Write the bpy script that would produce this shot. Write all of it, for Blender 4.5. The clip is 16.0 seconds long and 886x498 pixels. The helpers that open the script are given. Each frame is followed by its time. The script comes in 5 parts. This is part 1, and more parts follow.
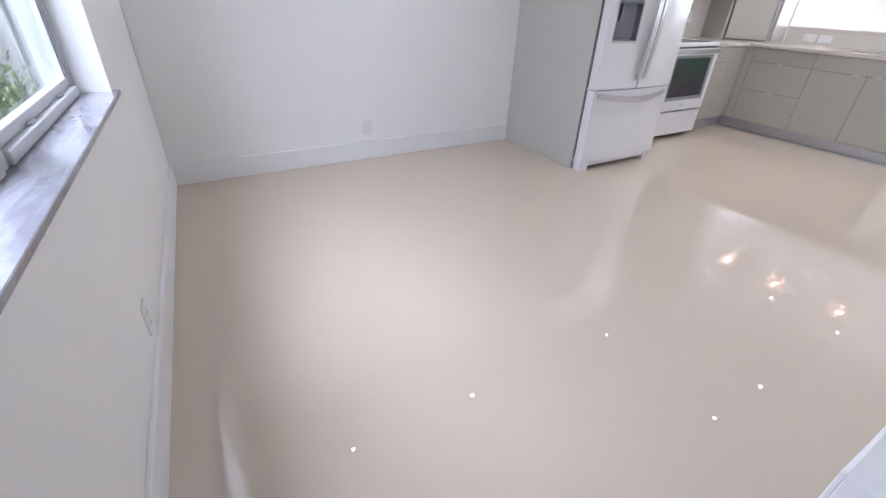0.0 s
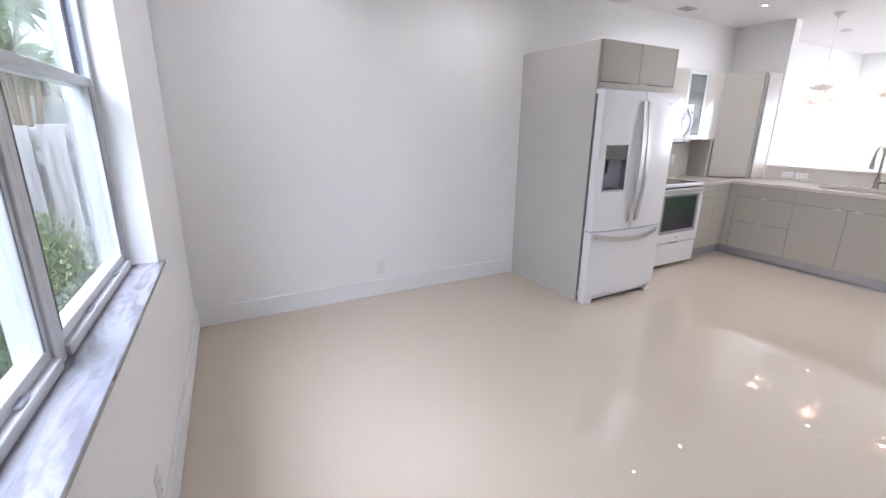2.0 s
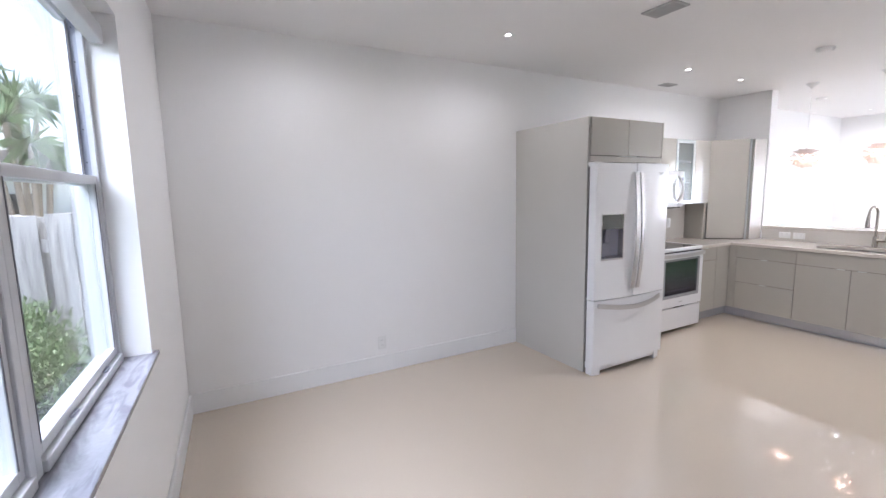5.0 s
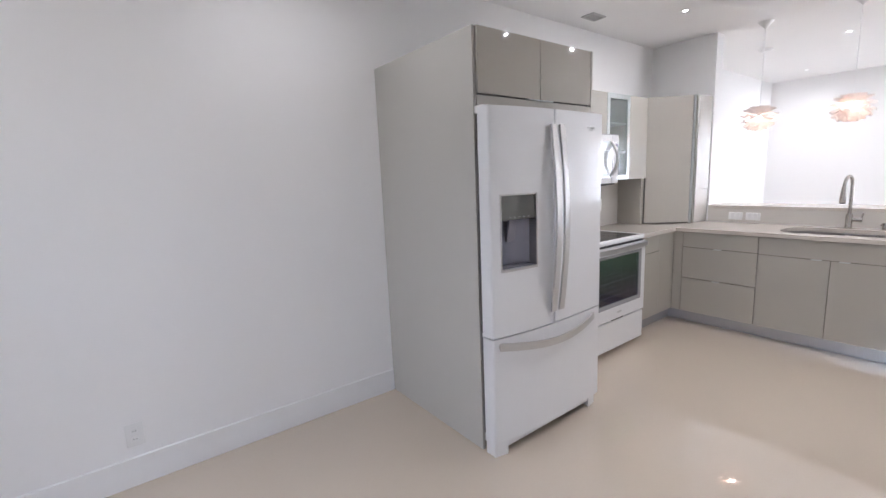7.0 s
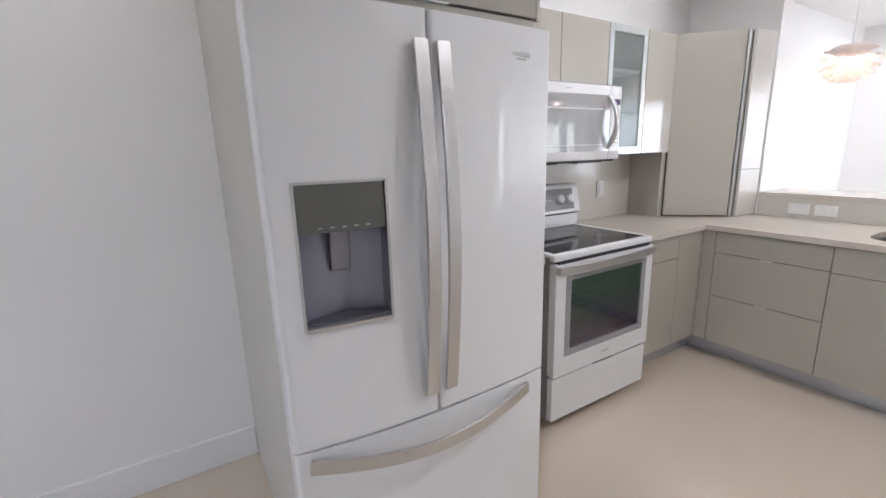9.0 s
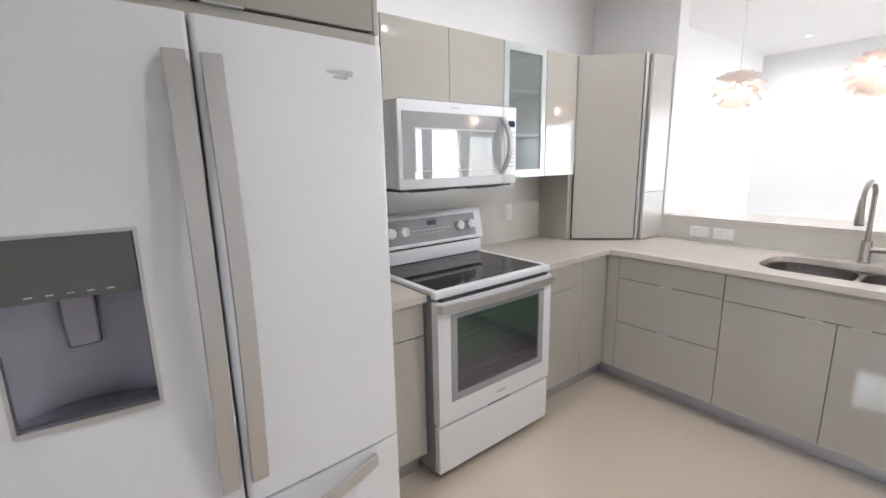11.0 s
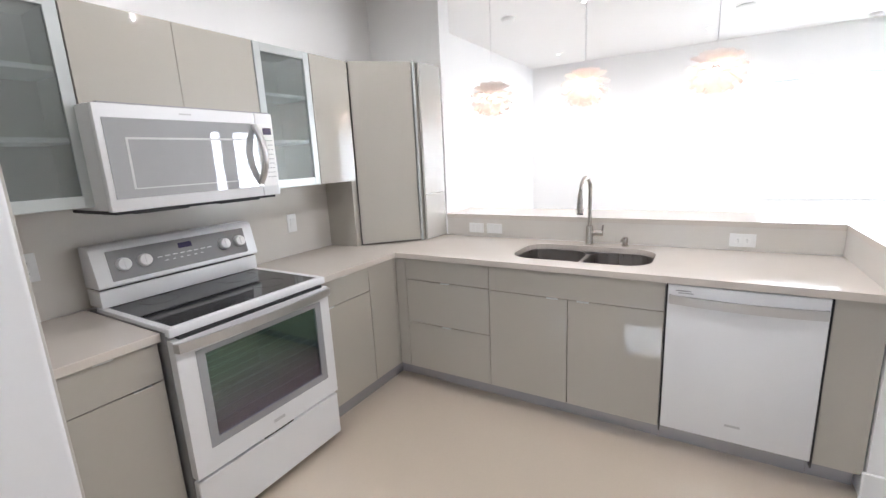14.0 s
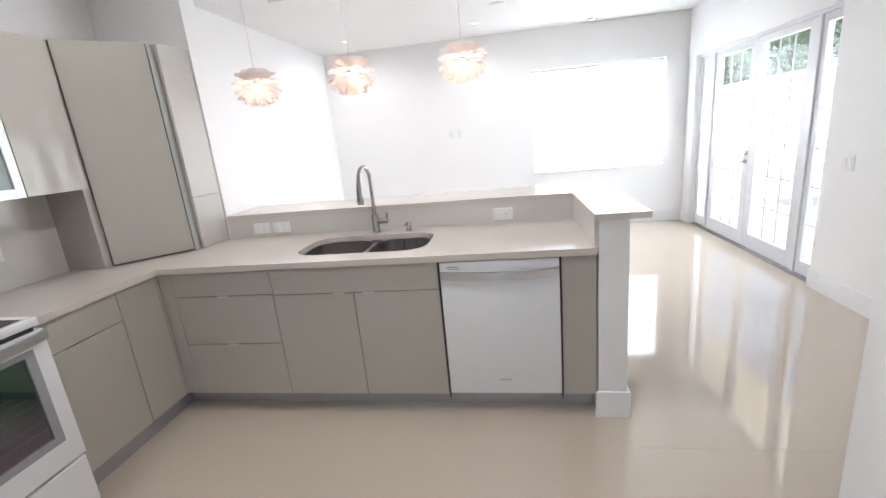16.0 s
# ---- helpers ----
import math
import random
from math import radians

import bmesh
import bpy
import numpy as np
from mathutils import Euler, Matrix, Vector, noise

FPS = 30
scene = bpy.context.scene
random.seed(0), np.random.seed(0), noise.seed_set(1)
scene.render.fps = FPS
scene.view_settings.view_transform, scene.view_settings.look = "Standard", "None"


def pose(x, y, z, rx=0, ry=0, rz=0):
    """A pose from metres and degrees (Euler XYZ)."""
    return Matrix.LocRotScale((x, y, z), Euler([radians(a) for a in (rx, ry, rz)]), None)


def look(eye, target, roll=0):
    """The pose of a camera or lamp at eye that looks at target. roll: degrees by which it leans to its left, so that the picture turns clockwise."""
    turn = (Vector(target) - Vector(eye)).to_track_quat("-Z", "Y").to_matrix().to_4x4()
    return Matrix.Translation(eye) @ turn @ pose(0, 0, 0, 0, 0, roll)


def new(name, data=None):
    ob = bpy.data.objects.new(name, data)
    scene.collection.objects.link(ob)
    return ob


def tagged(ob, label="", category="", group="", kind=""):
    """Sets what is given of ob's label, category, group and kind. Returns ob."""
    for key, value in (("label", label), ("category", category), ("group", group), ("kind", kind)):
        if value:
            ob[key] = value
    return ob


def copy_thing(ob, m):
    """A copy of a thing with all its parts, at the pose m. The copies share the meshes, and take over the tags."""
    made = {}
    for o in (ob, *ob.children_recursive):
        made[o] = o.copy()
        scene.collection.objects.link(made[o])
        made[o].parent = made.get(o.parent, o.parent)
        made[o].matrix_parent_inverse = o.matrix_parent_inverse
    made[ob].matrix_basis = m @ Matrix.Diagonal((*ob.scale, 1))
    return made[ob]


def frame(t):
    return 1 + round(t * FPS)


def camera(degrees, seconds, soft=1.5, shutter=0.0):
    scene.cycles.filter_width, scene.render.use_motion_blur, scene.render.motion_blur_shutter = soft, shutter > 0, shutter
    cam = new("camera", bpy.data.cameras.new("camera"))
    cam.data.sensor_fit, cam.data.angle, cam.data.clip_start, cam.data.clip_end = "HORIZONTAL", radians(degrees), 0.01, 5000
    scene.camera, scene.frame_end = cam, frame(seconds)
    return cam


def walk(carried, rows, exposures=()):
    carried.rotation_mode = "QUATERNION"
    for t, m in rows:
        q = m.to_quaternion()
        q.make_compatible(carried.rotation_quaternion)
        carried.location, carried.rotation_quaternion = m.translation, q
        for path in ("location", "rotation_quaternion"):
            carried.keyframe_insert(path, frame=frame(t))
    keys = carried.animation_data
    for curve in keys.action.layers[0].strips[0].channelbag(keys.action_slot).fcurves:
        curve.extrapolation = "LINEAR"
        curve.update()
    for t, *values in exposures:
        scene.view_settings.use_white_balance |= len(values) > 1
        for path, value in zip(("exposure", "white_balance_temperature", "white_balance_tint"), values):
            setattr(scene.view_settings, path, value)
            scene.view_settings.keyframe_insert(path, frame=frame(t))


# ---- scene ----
cam = camera(91.5, 16.0)
PATH = [
    (0, (-2.764, -3.423, 1.247), (-1.871, -1.952, 0.227), 2.4),
    (0.5, (-2.765, -3.412, 1.273), (-1.885, -1.889, 0.32), 1.8),
    (1, (-2.761, -3.429, 1.321), (-1.857, -1.859, 0.473), 1.6),
    (1.5, (-2.752, -3.471, 1.4), (-1.824, -1.848, 0.689), 1.5),
    (2, (-2.767, -3.479, 1.475), (-1.835, -1.796, 0.93), 0.7),
    (2.5, (-2.779, -3.497, 1.557), (-1.83, -1.773, 1.204), 0.5),
    (3, (-2.8, -3.528, 1.641), (-1.831, -1.784, 1.495), 0.9),
    (3.2, (-2.802, -3.547, 1.68), (-1.837, -1.797, 1.602), 1.0),
    (5.3, (-2.699, -3.407, 1.504), (-1.775, -1.667, 1.161), -1.9),
    (5.5, (-2.575, -3.347, 1.47), (-1.666, -1.608, 1.083), -2.4),
    (6, (-2.243, -3.089, 1.429), (-1.253, -1.389, 1.069), -2.5),
    (6.5, (-1.86, -2.771, 1.439), (-0.704, -1.173, 1.105), -3.0),
    (7, (-1.41, -2.505, 1.443), (-0.222, -0.928, 1.121), -2.4),
    (7.5, (-0.935, -2.28, 1.437), (0.213, -0.699, 1.009), -1.0),
    (8, (-0.531, -2.137, 1.418), (0.521, -0.501, 0.953), -1.5),
    (8.2, (-0.447, -2.117, 1.414), (0.575, -0.461, 0.952), -1.6),
    (10.3, (0.137, -2.055, 1.455), (1.224, -0.425, 1.052), -0.5),
    (10.5, (0.173, -2.052, 1.463), (1.299, -0.449, 1.063), -0.7),
    (11, (0.24, -2.088, 1.47), (1.447, -0.544, 1.071), -1.1),
    (11.5, (0.3, -2.124, 1.474), (1.596, -0.653, 1.076), -1.4),
    (12, (0.362, -2.155, 1.479), (1.725, -0.745, 1.086), -1.9),
    (12.5, (0.419, -2.199, 1.482), (1.836, -0.839, 1.104), -2.0),
    (13, (0.463, -2.229, 1.489), (1.962, -0.964, 1.101), -1.9),
    (13.5, (0.518, -2.286, 1.484), (2.096, -1.125, 1.082), -2.2),
    (14, (0.551, -2.32, 1.487), (2.221, -1.3, 1.074), -2.8),
    (14.5, (0.58, -2.367, 1.488), (2.321, -1.471, 1.083), -3.4),
    (15, (0.606, -2.424, 1.49), (2.402, -1.642, 1.086), -4.1),
    (15.5, (0.623, -2.481, 1.492), (2.501, -1.935, 1.077), -4.4),
    (16, (0.712, -2.572, 1.474), (2.619, -2.252, 0.963), -5.4),
]
walk(cam, [(t, look(eye, target, roll)) for t, eye, target, roll in PATH], exposures=((0, 2.36, 5800, 17), (3, 2.38, 5960, 17), (5.5, 2.28, 5940, 17), (8, 2.08, 6000, 16), (11, 2.26, 6060, 13), (14, 2.30, 6060, 13), (15.2, 2.28, 6060, 13), (16, 2.02, 6080, 13)))

# ---- world and light ----
world = bpy.data.worlds.new("sky")
scene.world = world
world.use_nodes = True
wn = world.node_tree
sky = wn.nodes.new("ShaderNodeTexSky")
sky.sky_type, sky.sun_disc = "NISHITA", False
sky.sun_elevation, sky.sun_rotation = radians(60), radians(22)
wn.links.new(sky.outputs[0], wn.nodes["Background"].inputs[0])
wn.nodes["Background"].inputs[1].default_value = 0.085
sky.dust_density = 4.0


def lamp(name, kind, m, energy, color=(1, 1, 1), **values):
    data = bpy.data.lights.new(name, kind)
    data.energy, data.color = energy, color
    if kind == "AREA":
        data.shape, data.size, data.size_y = "RECTANGLE", values["w"], values["h"]
    if kind == "SUN":
        data.angle = radians(0.5)
    if kind == "SPOT":
        data.spot_size, data.spot_blend, data.shadow_soft_size = radians(176), 1.0, 0.0
    ob = new(name, data)
    ob.matrix_world = m
    return ob


SUN_FROM = Vector((math.sin(radians(22)) * math.cos(radians(60)), math.cos(radians(22)) * math.cos(radians(60)), math.sin(radians(60))))
lamp("sun", "SUN", look(SUN_FROM * 20, (0, 0, 0)), 3.4, (1, 0.96, 0.90))
# skylight through the openings
lamp("sky_french_doors", "AREA", look((5.2, -7.2, 1.6), (5.2, -4.5, 1.7)), 82, (0.93, 0.96, 1), w=4.2, h=2.4)
lamp("sky_far_window", "AREA", look((7.55, -3.81, 1.5), (5, -3.81, 1.2)), 55, (0.93, 0.96, 1), w=1.8, h=1.4)
lamp("sky_west_window", "AREA", look((-4.2, -2.15, 3.1), (-1.8, -1.6, 1.0)), 84, (0.90, 0.94, 1), w=4.4, h=2.0)


# ---- materials ----
def material(name, color, rough=0.5, metal=0.0, vary=0.06, scale=6.0, bump=0.0, fine=80.0, coat=0.0, stretch=(1, 1, 1), random_tint=0.0, rvary=0.15, **inputs):
    """A principled material with variation at two scales and a fine relief."""
    m = bpy.data.materials.new(name)
    m.use_nodes = True
    t = m.node_tree
    p = t.nodes["Principled BSDF"]
    co = t.nodes.new("ShaderNodeTexCoord")
    mp = t.nodes.new("ShaderNodeMapping")
    mp.inputs["Scale"].default_value = stretch
    t.links.new(co.outputs["Object"], mp.inputs[0])
    big = t.nodes.new("ShaderNodeTexNoise")
    big.inputs["Scale"].default_value, big.inputs["Detail"].default_value = scale, 5
    small = t.nodes.new("ShaderNodeTexNoise")
    small.inputs["Scale"].default_value, small.inputs["Detail"].default_value = fine, 3
    for n in (big, small):
        t.links.new(mp.outputs[0], n.inputs["Vector"])
    add = t.nodes.new("ShaderNodeMath")
    add.operation = "MULTIPLY_ADD"
    t.links.new(small.outputs[0], add.inputs[0])
    add.inputs[1].default_value = 0.4
    t.links.new(big.outputs[0], add.inputs[2])
    ramp = t.nodes.new("ShaderNodeMapRange")
    ramp.inputs[1].default_value, ramp.inputs[2].default_value = 0.4, 1.0
    ramp.inputs[3].default_value, ramp.inputs[4].default_value = 1 - vary, 1 + vary
    t.links.new(add.outputs[0], ramp.inputs[0])
    mul = t.nodes.new("ShaderNodeMix")
    mul.data_type, mul.blend_type = "RGBA", "MULTIPLY"
    mul.inputs[0].default_value = 1
    mul.inputs[6].default_value = (*color, 1)
    t.links.new(ramp.outputs[0], mul.inputs[7])
    last = mul.outputs[2]
    if random_tint:
        info = t.nodes.new("ShaderNodeObjectInfo")
        r2 = t.nodes.new("ShaderNodeMapRange")
        r2.inputs[3].default_value, r2.inputs[4].default_value = 1 - random_tint, 1 + random_tint
        t.links.new(info.outputs["Random"], r2.inputs[0])
        m2 = t.nodes.new("ShaderNodeMix")
        m2.data_type, m2.blend_type = "RGBA", "MULTIPLY"
        m2.inputs[0].default_value = 1
        t.links.new(last, m2.inputs[6])
        t.links.new(r2.outputs[0], m2.inputs[7])
        last = m2.outputs[2]
    t.links.new(last, p.inputs["Base Color"])
    rr = t.nodes.new("ShaderNodeMapRange")
    rr.inputs[1].default_value, rr.inputs[2].default_value = 0.4, 1.0
    rr.inputs[3].default_value, rr.inputs[4].default_value = rough * (1 - rvary), min(1, rough * (1 + rvary))
    t.links.new(add.outputs[0], rr.inputs[0])
    t.links.new(rr.outputs[0], p.inputs["Roughness"])
    p.inputs["Metallic"].default_value = metal
    p.inputs["Coat Weight"].default_value = coat
    p.inputs["Coat Roughness"].default_value = 0.015
    if bump:
        b = t.nodes.new("ShaderNodeBump")
        b.inputs["Strength"].default_value, b.inputs["Distance"].default_value = bump, 0.002
        t.links.new(small.outputs[0], b.inputs["Height"])
        t.links.new(b.outputs[0], p.inputs["Normal"])
    for key, value in inputs.items():
        p.inputs[key.replace("_", " ")].default_value = value
    return m


def glass(name, color=(1, 1, 1), rough=0.0, see=0.9, f0=0.04, veil=0.0):
    """A thin pane: clear, with a gloss that grows towards grazing sight; veil is the share of frosting."""
    m = bpy.data.materials.new(name)
    m.use_nodes = True
    t = m.node_tree
    t.nodes.remove(t.nodes["Principled BSDF"])
    clear, gloss, mix, lw, pw, mr = (t.nodes.new("ShaderNode" + k) for k in ("BsdfTransparent", "BsdfGlossy", "MixShader", "LayerWeight", "Math", "MapRange"))
    clear.inputs[0].default_value = (*[c * see for c in color], 1)
    gloss.inputs["Roughness"].default_value = rough
    lw.inputs[0].default_value = 0.5
    pw.operation = "POWER"
    pw.inputs[1].default_value = 5
    t.links.new(lw.outputs["Facing"], pw.inputs[0])
    t.links.new(pw.outputs[0], mr.inputs[0])
    mr.inputs[3].default_value, mr.inputs[4].default_value = f0, 0.95
    t.links.new(mr.outputs[0], mix.inputs[0])
    body = clear.outputs[0]
    if veil:
        dif, m2 = t.nodes.new("ShaderNodeBsdfDiffuse"), t.nodes.new("ShaderNodeMixShader")
        dif.inputs[0].default_value = (*color, 1)
        m2.inputs[0].default_value = veil
        t.links.new(body, m2.inputs[1])
        t.links.new(dif.outputs[0], m2.inputs[2])
        body = m2.outputs[0]
    t.links.new(body, mix.inputs[1])
    t.links.new(gloss.outputs[0], mix.inputs[2])
    t.links.new(mix.outputs[0], t.nodes["Material Output"].inputs[0])
    return m


def glowing(name, color, strength, base=(0.9, 0.9, 0.9)):
    m = bpy.data.materials.new(name)
    m.use_nodes = True
    p = m.node_tree.nodes["Principled BSDF"]
    p.inputs["Base Color"].default_value = (*base, 1)
    p.inputs["Emission Color"].default_value = (*color, 1)
    p.inputs["Emission Strength"].default_value = strength
    return m


WALL = material("wall_paint", (0.87, 0.865, 0.86), 0.55, vary=0.012, scale=1.2, bump=0.05, fine=220)
CEIL = material("ceiling_paint", (0.84, 0.83, 0.825), 0.75, vary=0.015, scale=1.5, bump=0.15, fine=180)
TRIM = material("trim_paint", (0.84, 0.84, 0.84), 0.48, vary=0.01)
FLOOR = material("floor_porcelain", (0.60, 0.515, 0.415), 0.0, vary=0.03, scale=0.7, bump=0.0, coat=1.0, Specular_IOR_Level=0.0, Coat_IOR=2.15, Coat_Roughness=0.0)
GROUT = material("grout", (0.42, 0.38, 0.34), 0.7)
GREY = material("cabinet_gloss", (0.435, 0.411, 0.363), 0.03, vary=0.015, scale=2, coat=0.6, Coat_Roughness=0.008)
SURROUND = material("fridge_side_panel", (0.52, 0.505, 0.47), 0.5, vary=0.02, scale=3, bump=0.02, fine=160)
GREY_SIDE = material("cabinet_carcass", (0.45, 0.427, 0.38), 0.32, vary=0.02, scale=3)
PANEL = material("corner_panel", (0.56, 0.545, 0.51), 0.22, vary=0.015, scale=2, coat=0.2)
GAP = material("cabinet_gap", (0.10, 0.095, 0.09), 0.6)
PLINTH = material("plinth_aluminium", (0.60, 0.60, 0.64), 0.25, metal=0.6, vary=0.02, rvary=0.05)
SPLASH = material("grey_splash", (0.63, 0.60, 0.555), 0.14, vary=0.03, scale=3, fine=260, coat=0.3)
QUARTZ = material("quartz", (0.60, 0.55, 0.495), 0.16, vary=0.03, scale=3, fine=260, coat=0.1)
ENAMEL = material("white_enamel", (0.78, 0.785, 0.80), 0.34, vary=0.012, scale=3, bump=0.0, coat=0.6)
ENAMEL_SIDE = material("white_steel_side", (0.74, 0.74, 0.75), 0.4, vary=0.02, bump=0.05)
STEEL = material("brushed_steel", (0.58, 0.57, 0.565), 0.33, metal=1, vary=0.0, scale=3, rvary=0.0, fine=60)
STEEL_DARK = material("dark_steel", (0.22, 0.22, 0.25), 0.3, metal=0.85, vary=0.03, rvary=0.05)
MIRROR_DARK = material("dark_mirror_panel", (0.15, 0.152, 0.142), 0.04, metal=0.7, vary=0.02, rvary=0.05)
SINK = material("sink_steel", (0.36, 0.34, 0.325), 0.3, metal=1, vary=0.06, stretch=(1, 20, 1))
NICKEL = material("brushed_nickel", (0.48, 0.45, 0.42), 0.24, metal=1, vary=0.05)
BLACK = material("black_glass", (0.012, 0.012, 0.013), 0.05, vary=0.1, IOR=1.33)
RUBBER = material("black_plastic", (0.02, 0.02, 0.022), 0.5)
BEZEL = material("grey_bezel", (0.33, 0.335, 0.35), 0.22, vary=0.02, coat=0.4)
PANEL_GREY = material("grey_control_glass", (0.27, 0.27, 0.28), 0.06, metal=0.1, vary=0.02, coat=0.8)
MW_GLASS = material("microwave_glass", (0.40, 0.405, 0.415), 0.02, metal=0.2, vary=0.02, coat=0.5, IOR=1.6)
PLASTIC = material("white_plastic", (0.80, 0.80, 0.79), 0.35, vary=0.01)
ALU = material("aluminium", (0.54, 0.57, 0.565), 0.3, metal=0.6, vary=0.01, rvary=0.03)
CLEAR = glass("window_glass", (0.97, 1, 0.99), see=0.97)
DOOR_PAINT = material("door_paint", (0.72, 0.72, 0.74), 0.35, vary=0.02, bump=0.02)
VINYL = material("white_window_frame", (0.60, 0.61, 0.63), 0.35, vary=0.02, bump=0.02)
TRACK = material("balance_track", (0.40, 0.42, 0.50), 0.4, metal=0.3)
GASKET = material("window_gasket", (0.12, 0.12, 0.14), 0.5)


# ---- mesh helpers ----
def bx(x0, x1, y0, y1, z0, z1, bevel=0.0, seg=1):
    bm = bmesh.new()
    bmesh.ops.create_cube(bm, size=1)
    bmesh.ops.transform(bm, matrix=Matrix.LocRotScale(((x0 + x1) / 2, (y0 + y1) / 2, (z0 + z1) / 2), None, (abs(x1 - x0), abs(y1 - y0), abs(z1 - z0))), verts=bm.verts)
    if bevel:
        bmesh.ops.bevel(bm, geom=bm.edges[:], offset=bevel, segments=seg, affect="EDGES", profile=0.5)
    return bm


def join(*bms):
    out = bmesh.new()
    for b in bms:
        me = bpy.data.meshes.new("tmp")
        b.to_mesh(me)
        out.from_mesh(me)
        bpy.data.meshes.remove(me)
    return out


def moved(bm, m):
    bmesh.ops.transform(bm, matrix=m, verts=bm.verts)
    return bm


def lathe(profile, n=24, caps=True):
    """Radius and height pairs, turned round z."""
    bm = bmesh.new()
    rings = [[bm.verts.new((r * math.cos(2 * math.pi * i / n), r * math.sin(2 * math.pi * i / n), z)) for i in range(n)] for r, z in profile]
    for a, b in zip(rings, rings[1:]):
        for i in range(n):
            bm.faces.new((a[i], a[(i + 1) % n], b[(i + 1) % n], b[i]))
    if caps:
        bm.faces.new(rings[0][::-1])
        bm.faces.new(rings[-1])
    bmesh.ops.recalc_face_normals(bm, faces=bm.faces)
    return bm


def sweep(points, section, up=(0, 0, 1)):
    """A closed section (list of (u, v)) carried along points; up is the way of v."""
    bm, rings = bmesh.new(), []
    pts = [Vector(p) for p in points]
    for i, p in enumerate(pts):
        d = (pts[min(i + 1, len(pts) - 1)] - pts[max(i - 1, 0)]).normalized()
        side = d.cross(Vector(up)).normalized()
        v = side.cross(d)
        rings.append([bm.verts.new(p + side * a + v * b) for a, b in section])
    n = len(section)
    for a, b in zip(rings, rings[1:]):
        for i in range(n):
            bm.faces.new((a[i], a[(i + 1) % n], b[(i + 1) % n], b[i]))
    bm.faces.new(rings[0][::-1])
    bm.faces.new(rings[-1])
    bmesh.ops.recalc_face_normals(bm, faces=bm.faces)
    return bm


def round_section(r, n=12):
    return [(r * math.cos(2 * math.pi * i / n), r * math.sin(2 * math.pi * i / n)) for i in range(n)]


def prism(corners, z0, z1, bevel=0.0):
    bm = bmesh.new()
    low = [bm.verts.new((x, y, z0)) for x, y in corners]
    high = [bm.verts.new((x, y, z1)) for x, y in corners]
    n = len(corners)
    bm.faces.new(low[::-1])
    bm.faces.new(high)
    for i in range(n):
        bm.faces.new((low[i], low[(i + 1) % n], high[(i + 1) % n], high[i]))
    bmesh.ops.recalc_face_normals(bm, faces=bm.faces)
    if bevel:
        bmesh.ops.bevel(bm, geom=bm.edges[:], offset=bevel, segments=2, affect="EDGES", profile=0.5)
    return bm


def rounded(x0, x1, y0, y1, r, n=6):
    """Corner points of a rounded rectangle."""
    out = []
    for cx, cy, a in ((x1 - r, y1 - r, 0), (x0 + r, y1 - r, 90), (x0 + r, y0 + r, 180), (x1 - r, y0 + r, 270)):
        out += [(cx + r * math.cos(radians(a + 90 * i / n)), cy + r * math.sin(radians(a + 90 * i / n))) for i in range(n + 1)]
    return out


def mesh_object(name, bm, mat, smooth=None):
    me = bpy.data.meshes.new(name)
    bm.to_mesh(me)
    bm.free()
    me.materials.append(mat)
    if smooth is not None:
        me.shade_smooth()
        me.set_sharp_from_angle(angle=radians(smooth))
    return new(name, me)


def part(name, bm, mat, parent, label="", smooth=None):
    ob = mesh_object(name, bm, mat, smooth)
    ob.parent = parent
    if label:
        ob["label"] = label
    return ob


def thing(name, label, category, group="", at=(0, 0, 0)):
    ob = new(name)
    ob.location = at
    ob.empty_display_size = 0.1
    return tagged(ob, label, category, group)


def structure(name, bm, mat, label="", category="", smooth=None):
    return tagged(mesh_object(name, bm, mat, smooth), label, category, kind="structure")


# ---- structure ----
H = 2.718
WX, EX, SY, NY = -2.99, 7.165, -4.95, 0.0
T = 0.2
# the west wall stands a little askew: its things are set out square and then turned into place
WEST = pose(-2.941, 0, 0, 0, 0, -2.86) @ Matrix.Translation((-WX, 0, 0))
floor = structure("floor", bx(WX - 0.2, EX + T, SY - T, NY + T, -0.12, 0), FLOOR, "polished cream porcelain floor", "floor")
part("joint", bx(2.494, 2.497, SY, -3.10, -0.002, 0.0006), GROUT, floor, "hairline grout joint")
structure("ceiling", bx(WX - 0.2, EX + T, SY - T, NY + T, H, H + 0.15), CEIL, "flat white painted ceiling", "ceiling")
structure("wall_north", bx(WX - 0.15, EX + T, NY, NY + T, 0, H), WALL, "smooth white painted wall", "wall")
# west wall with its window
WO = (-3.03, -1.17, 0.83, 2.30)
west = join(bx(WX - T, WX, SY, WO[0], 0, H), bx(WX - T, WX, WO[1], NY - 0.012, 0, H), bx(WX - T, WX, WO[0], WO[1], 0, WO[2]), bx(WX - T, WX, WO[0], WO[1], WO[3], H))
structure("wall_west", west, WALL, "white wall with a deep window opening", "wall").matrix_world = WEST
# east wall with its window
EO = (-4.677, -2.945, 0.812, 2.2)
east = join(bx(EX, EX + T, SY, EO[0], 0, H), bx(EX, EX + T, EO[1], NY, 0, H), bx(EX, EX + T, EO[0], EO[1], 0, EO[2]), bx(EX, EX + T, EO[0], EO[1], EO[3], H))
structure("wall_east", east, WALL, "bright white wall with a shaded window", "wall")
# south wall with the french doors
SO = (4.45, 6.93, 2.135)
south = join(bx(WX - 0.4, SO[0], SY - T, SY, 0, H), bx(SO[1], EX + T, SY - T, SY, 0, H), bx(SO[0], SO[1], SY - T, SY, SO[2], H))
structure("wall_south", south, WALL, "white wall with a wide french door opening", "wall")
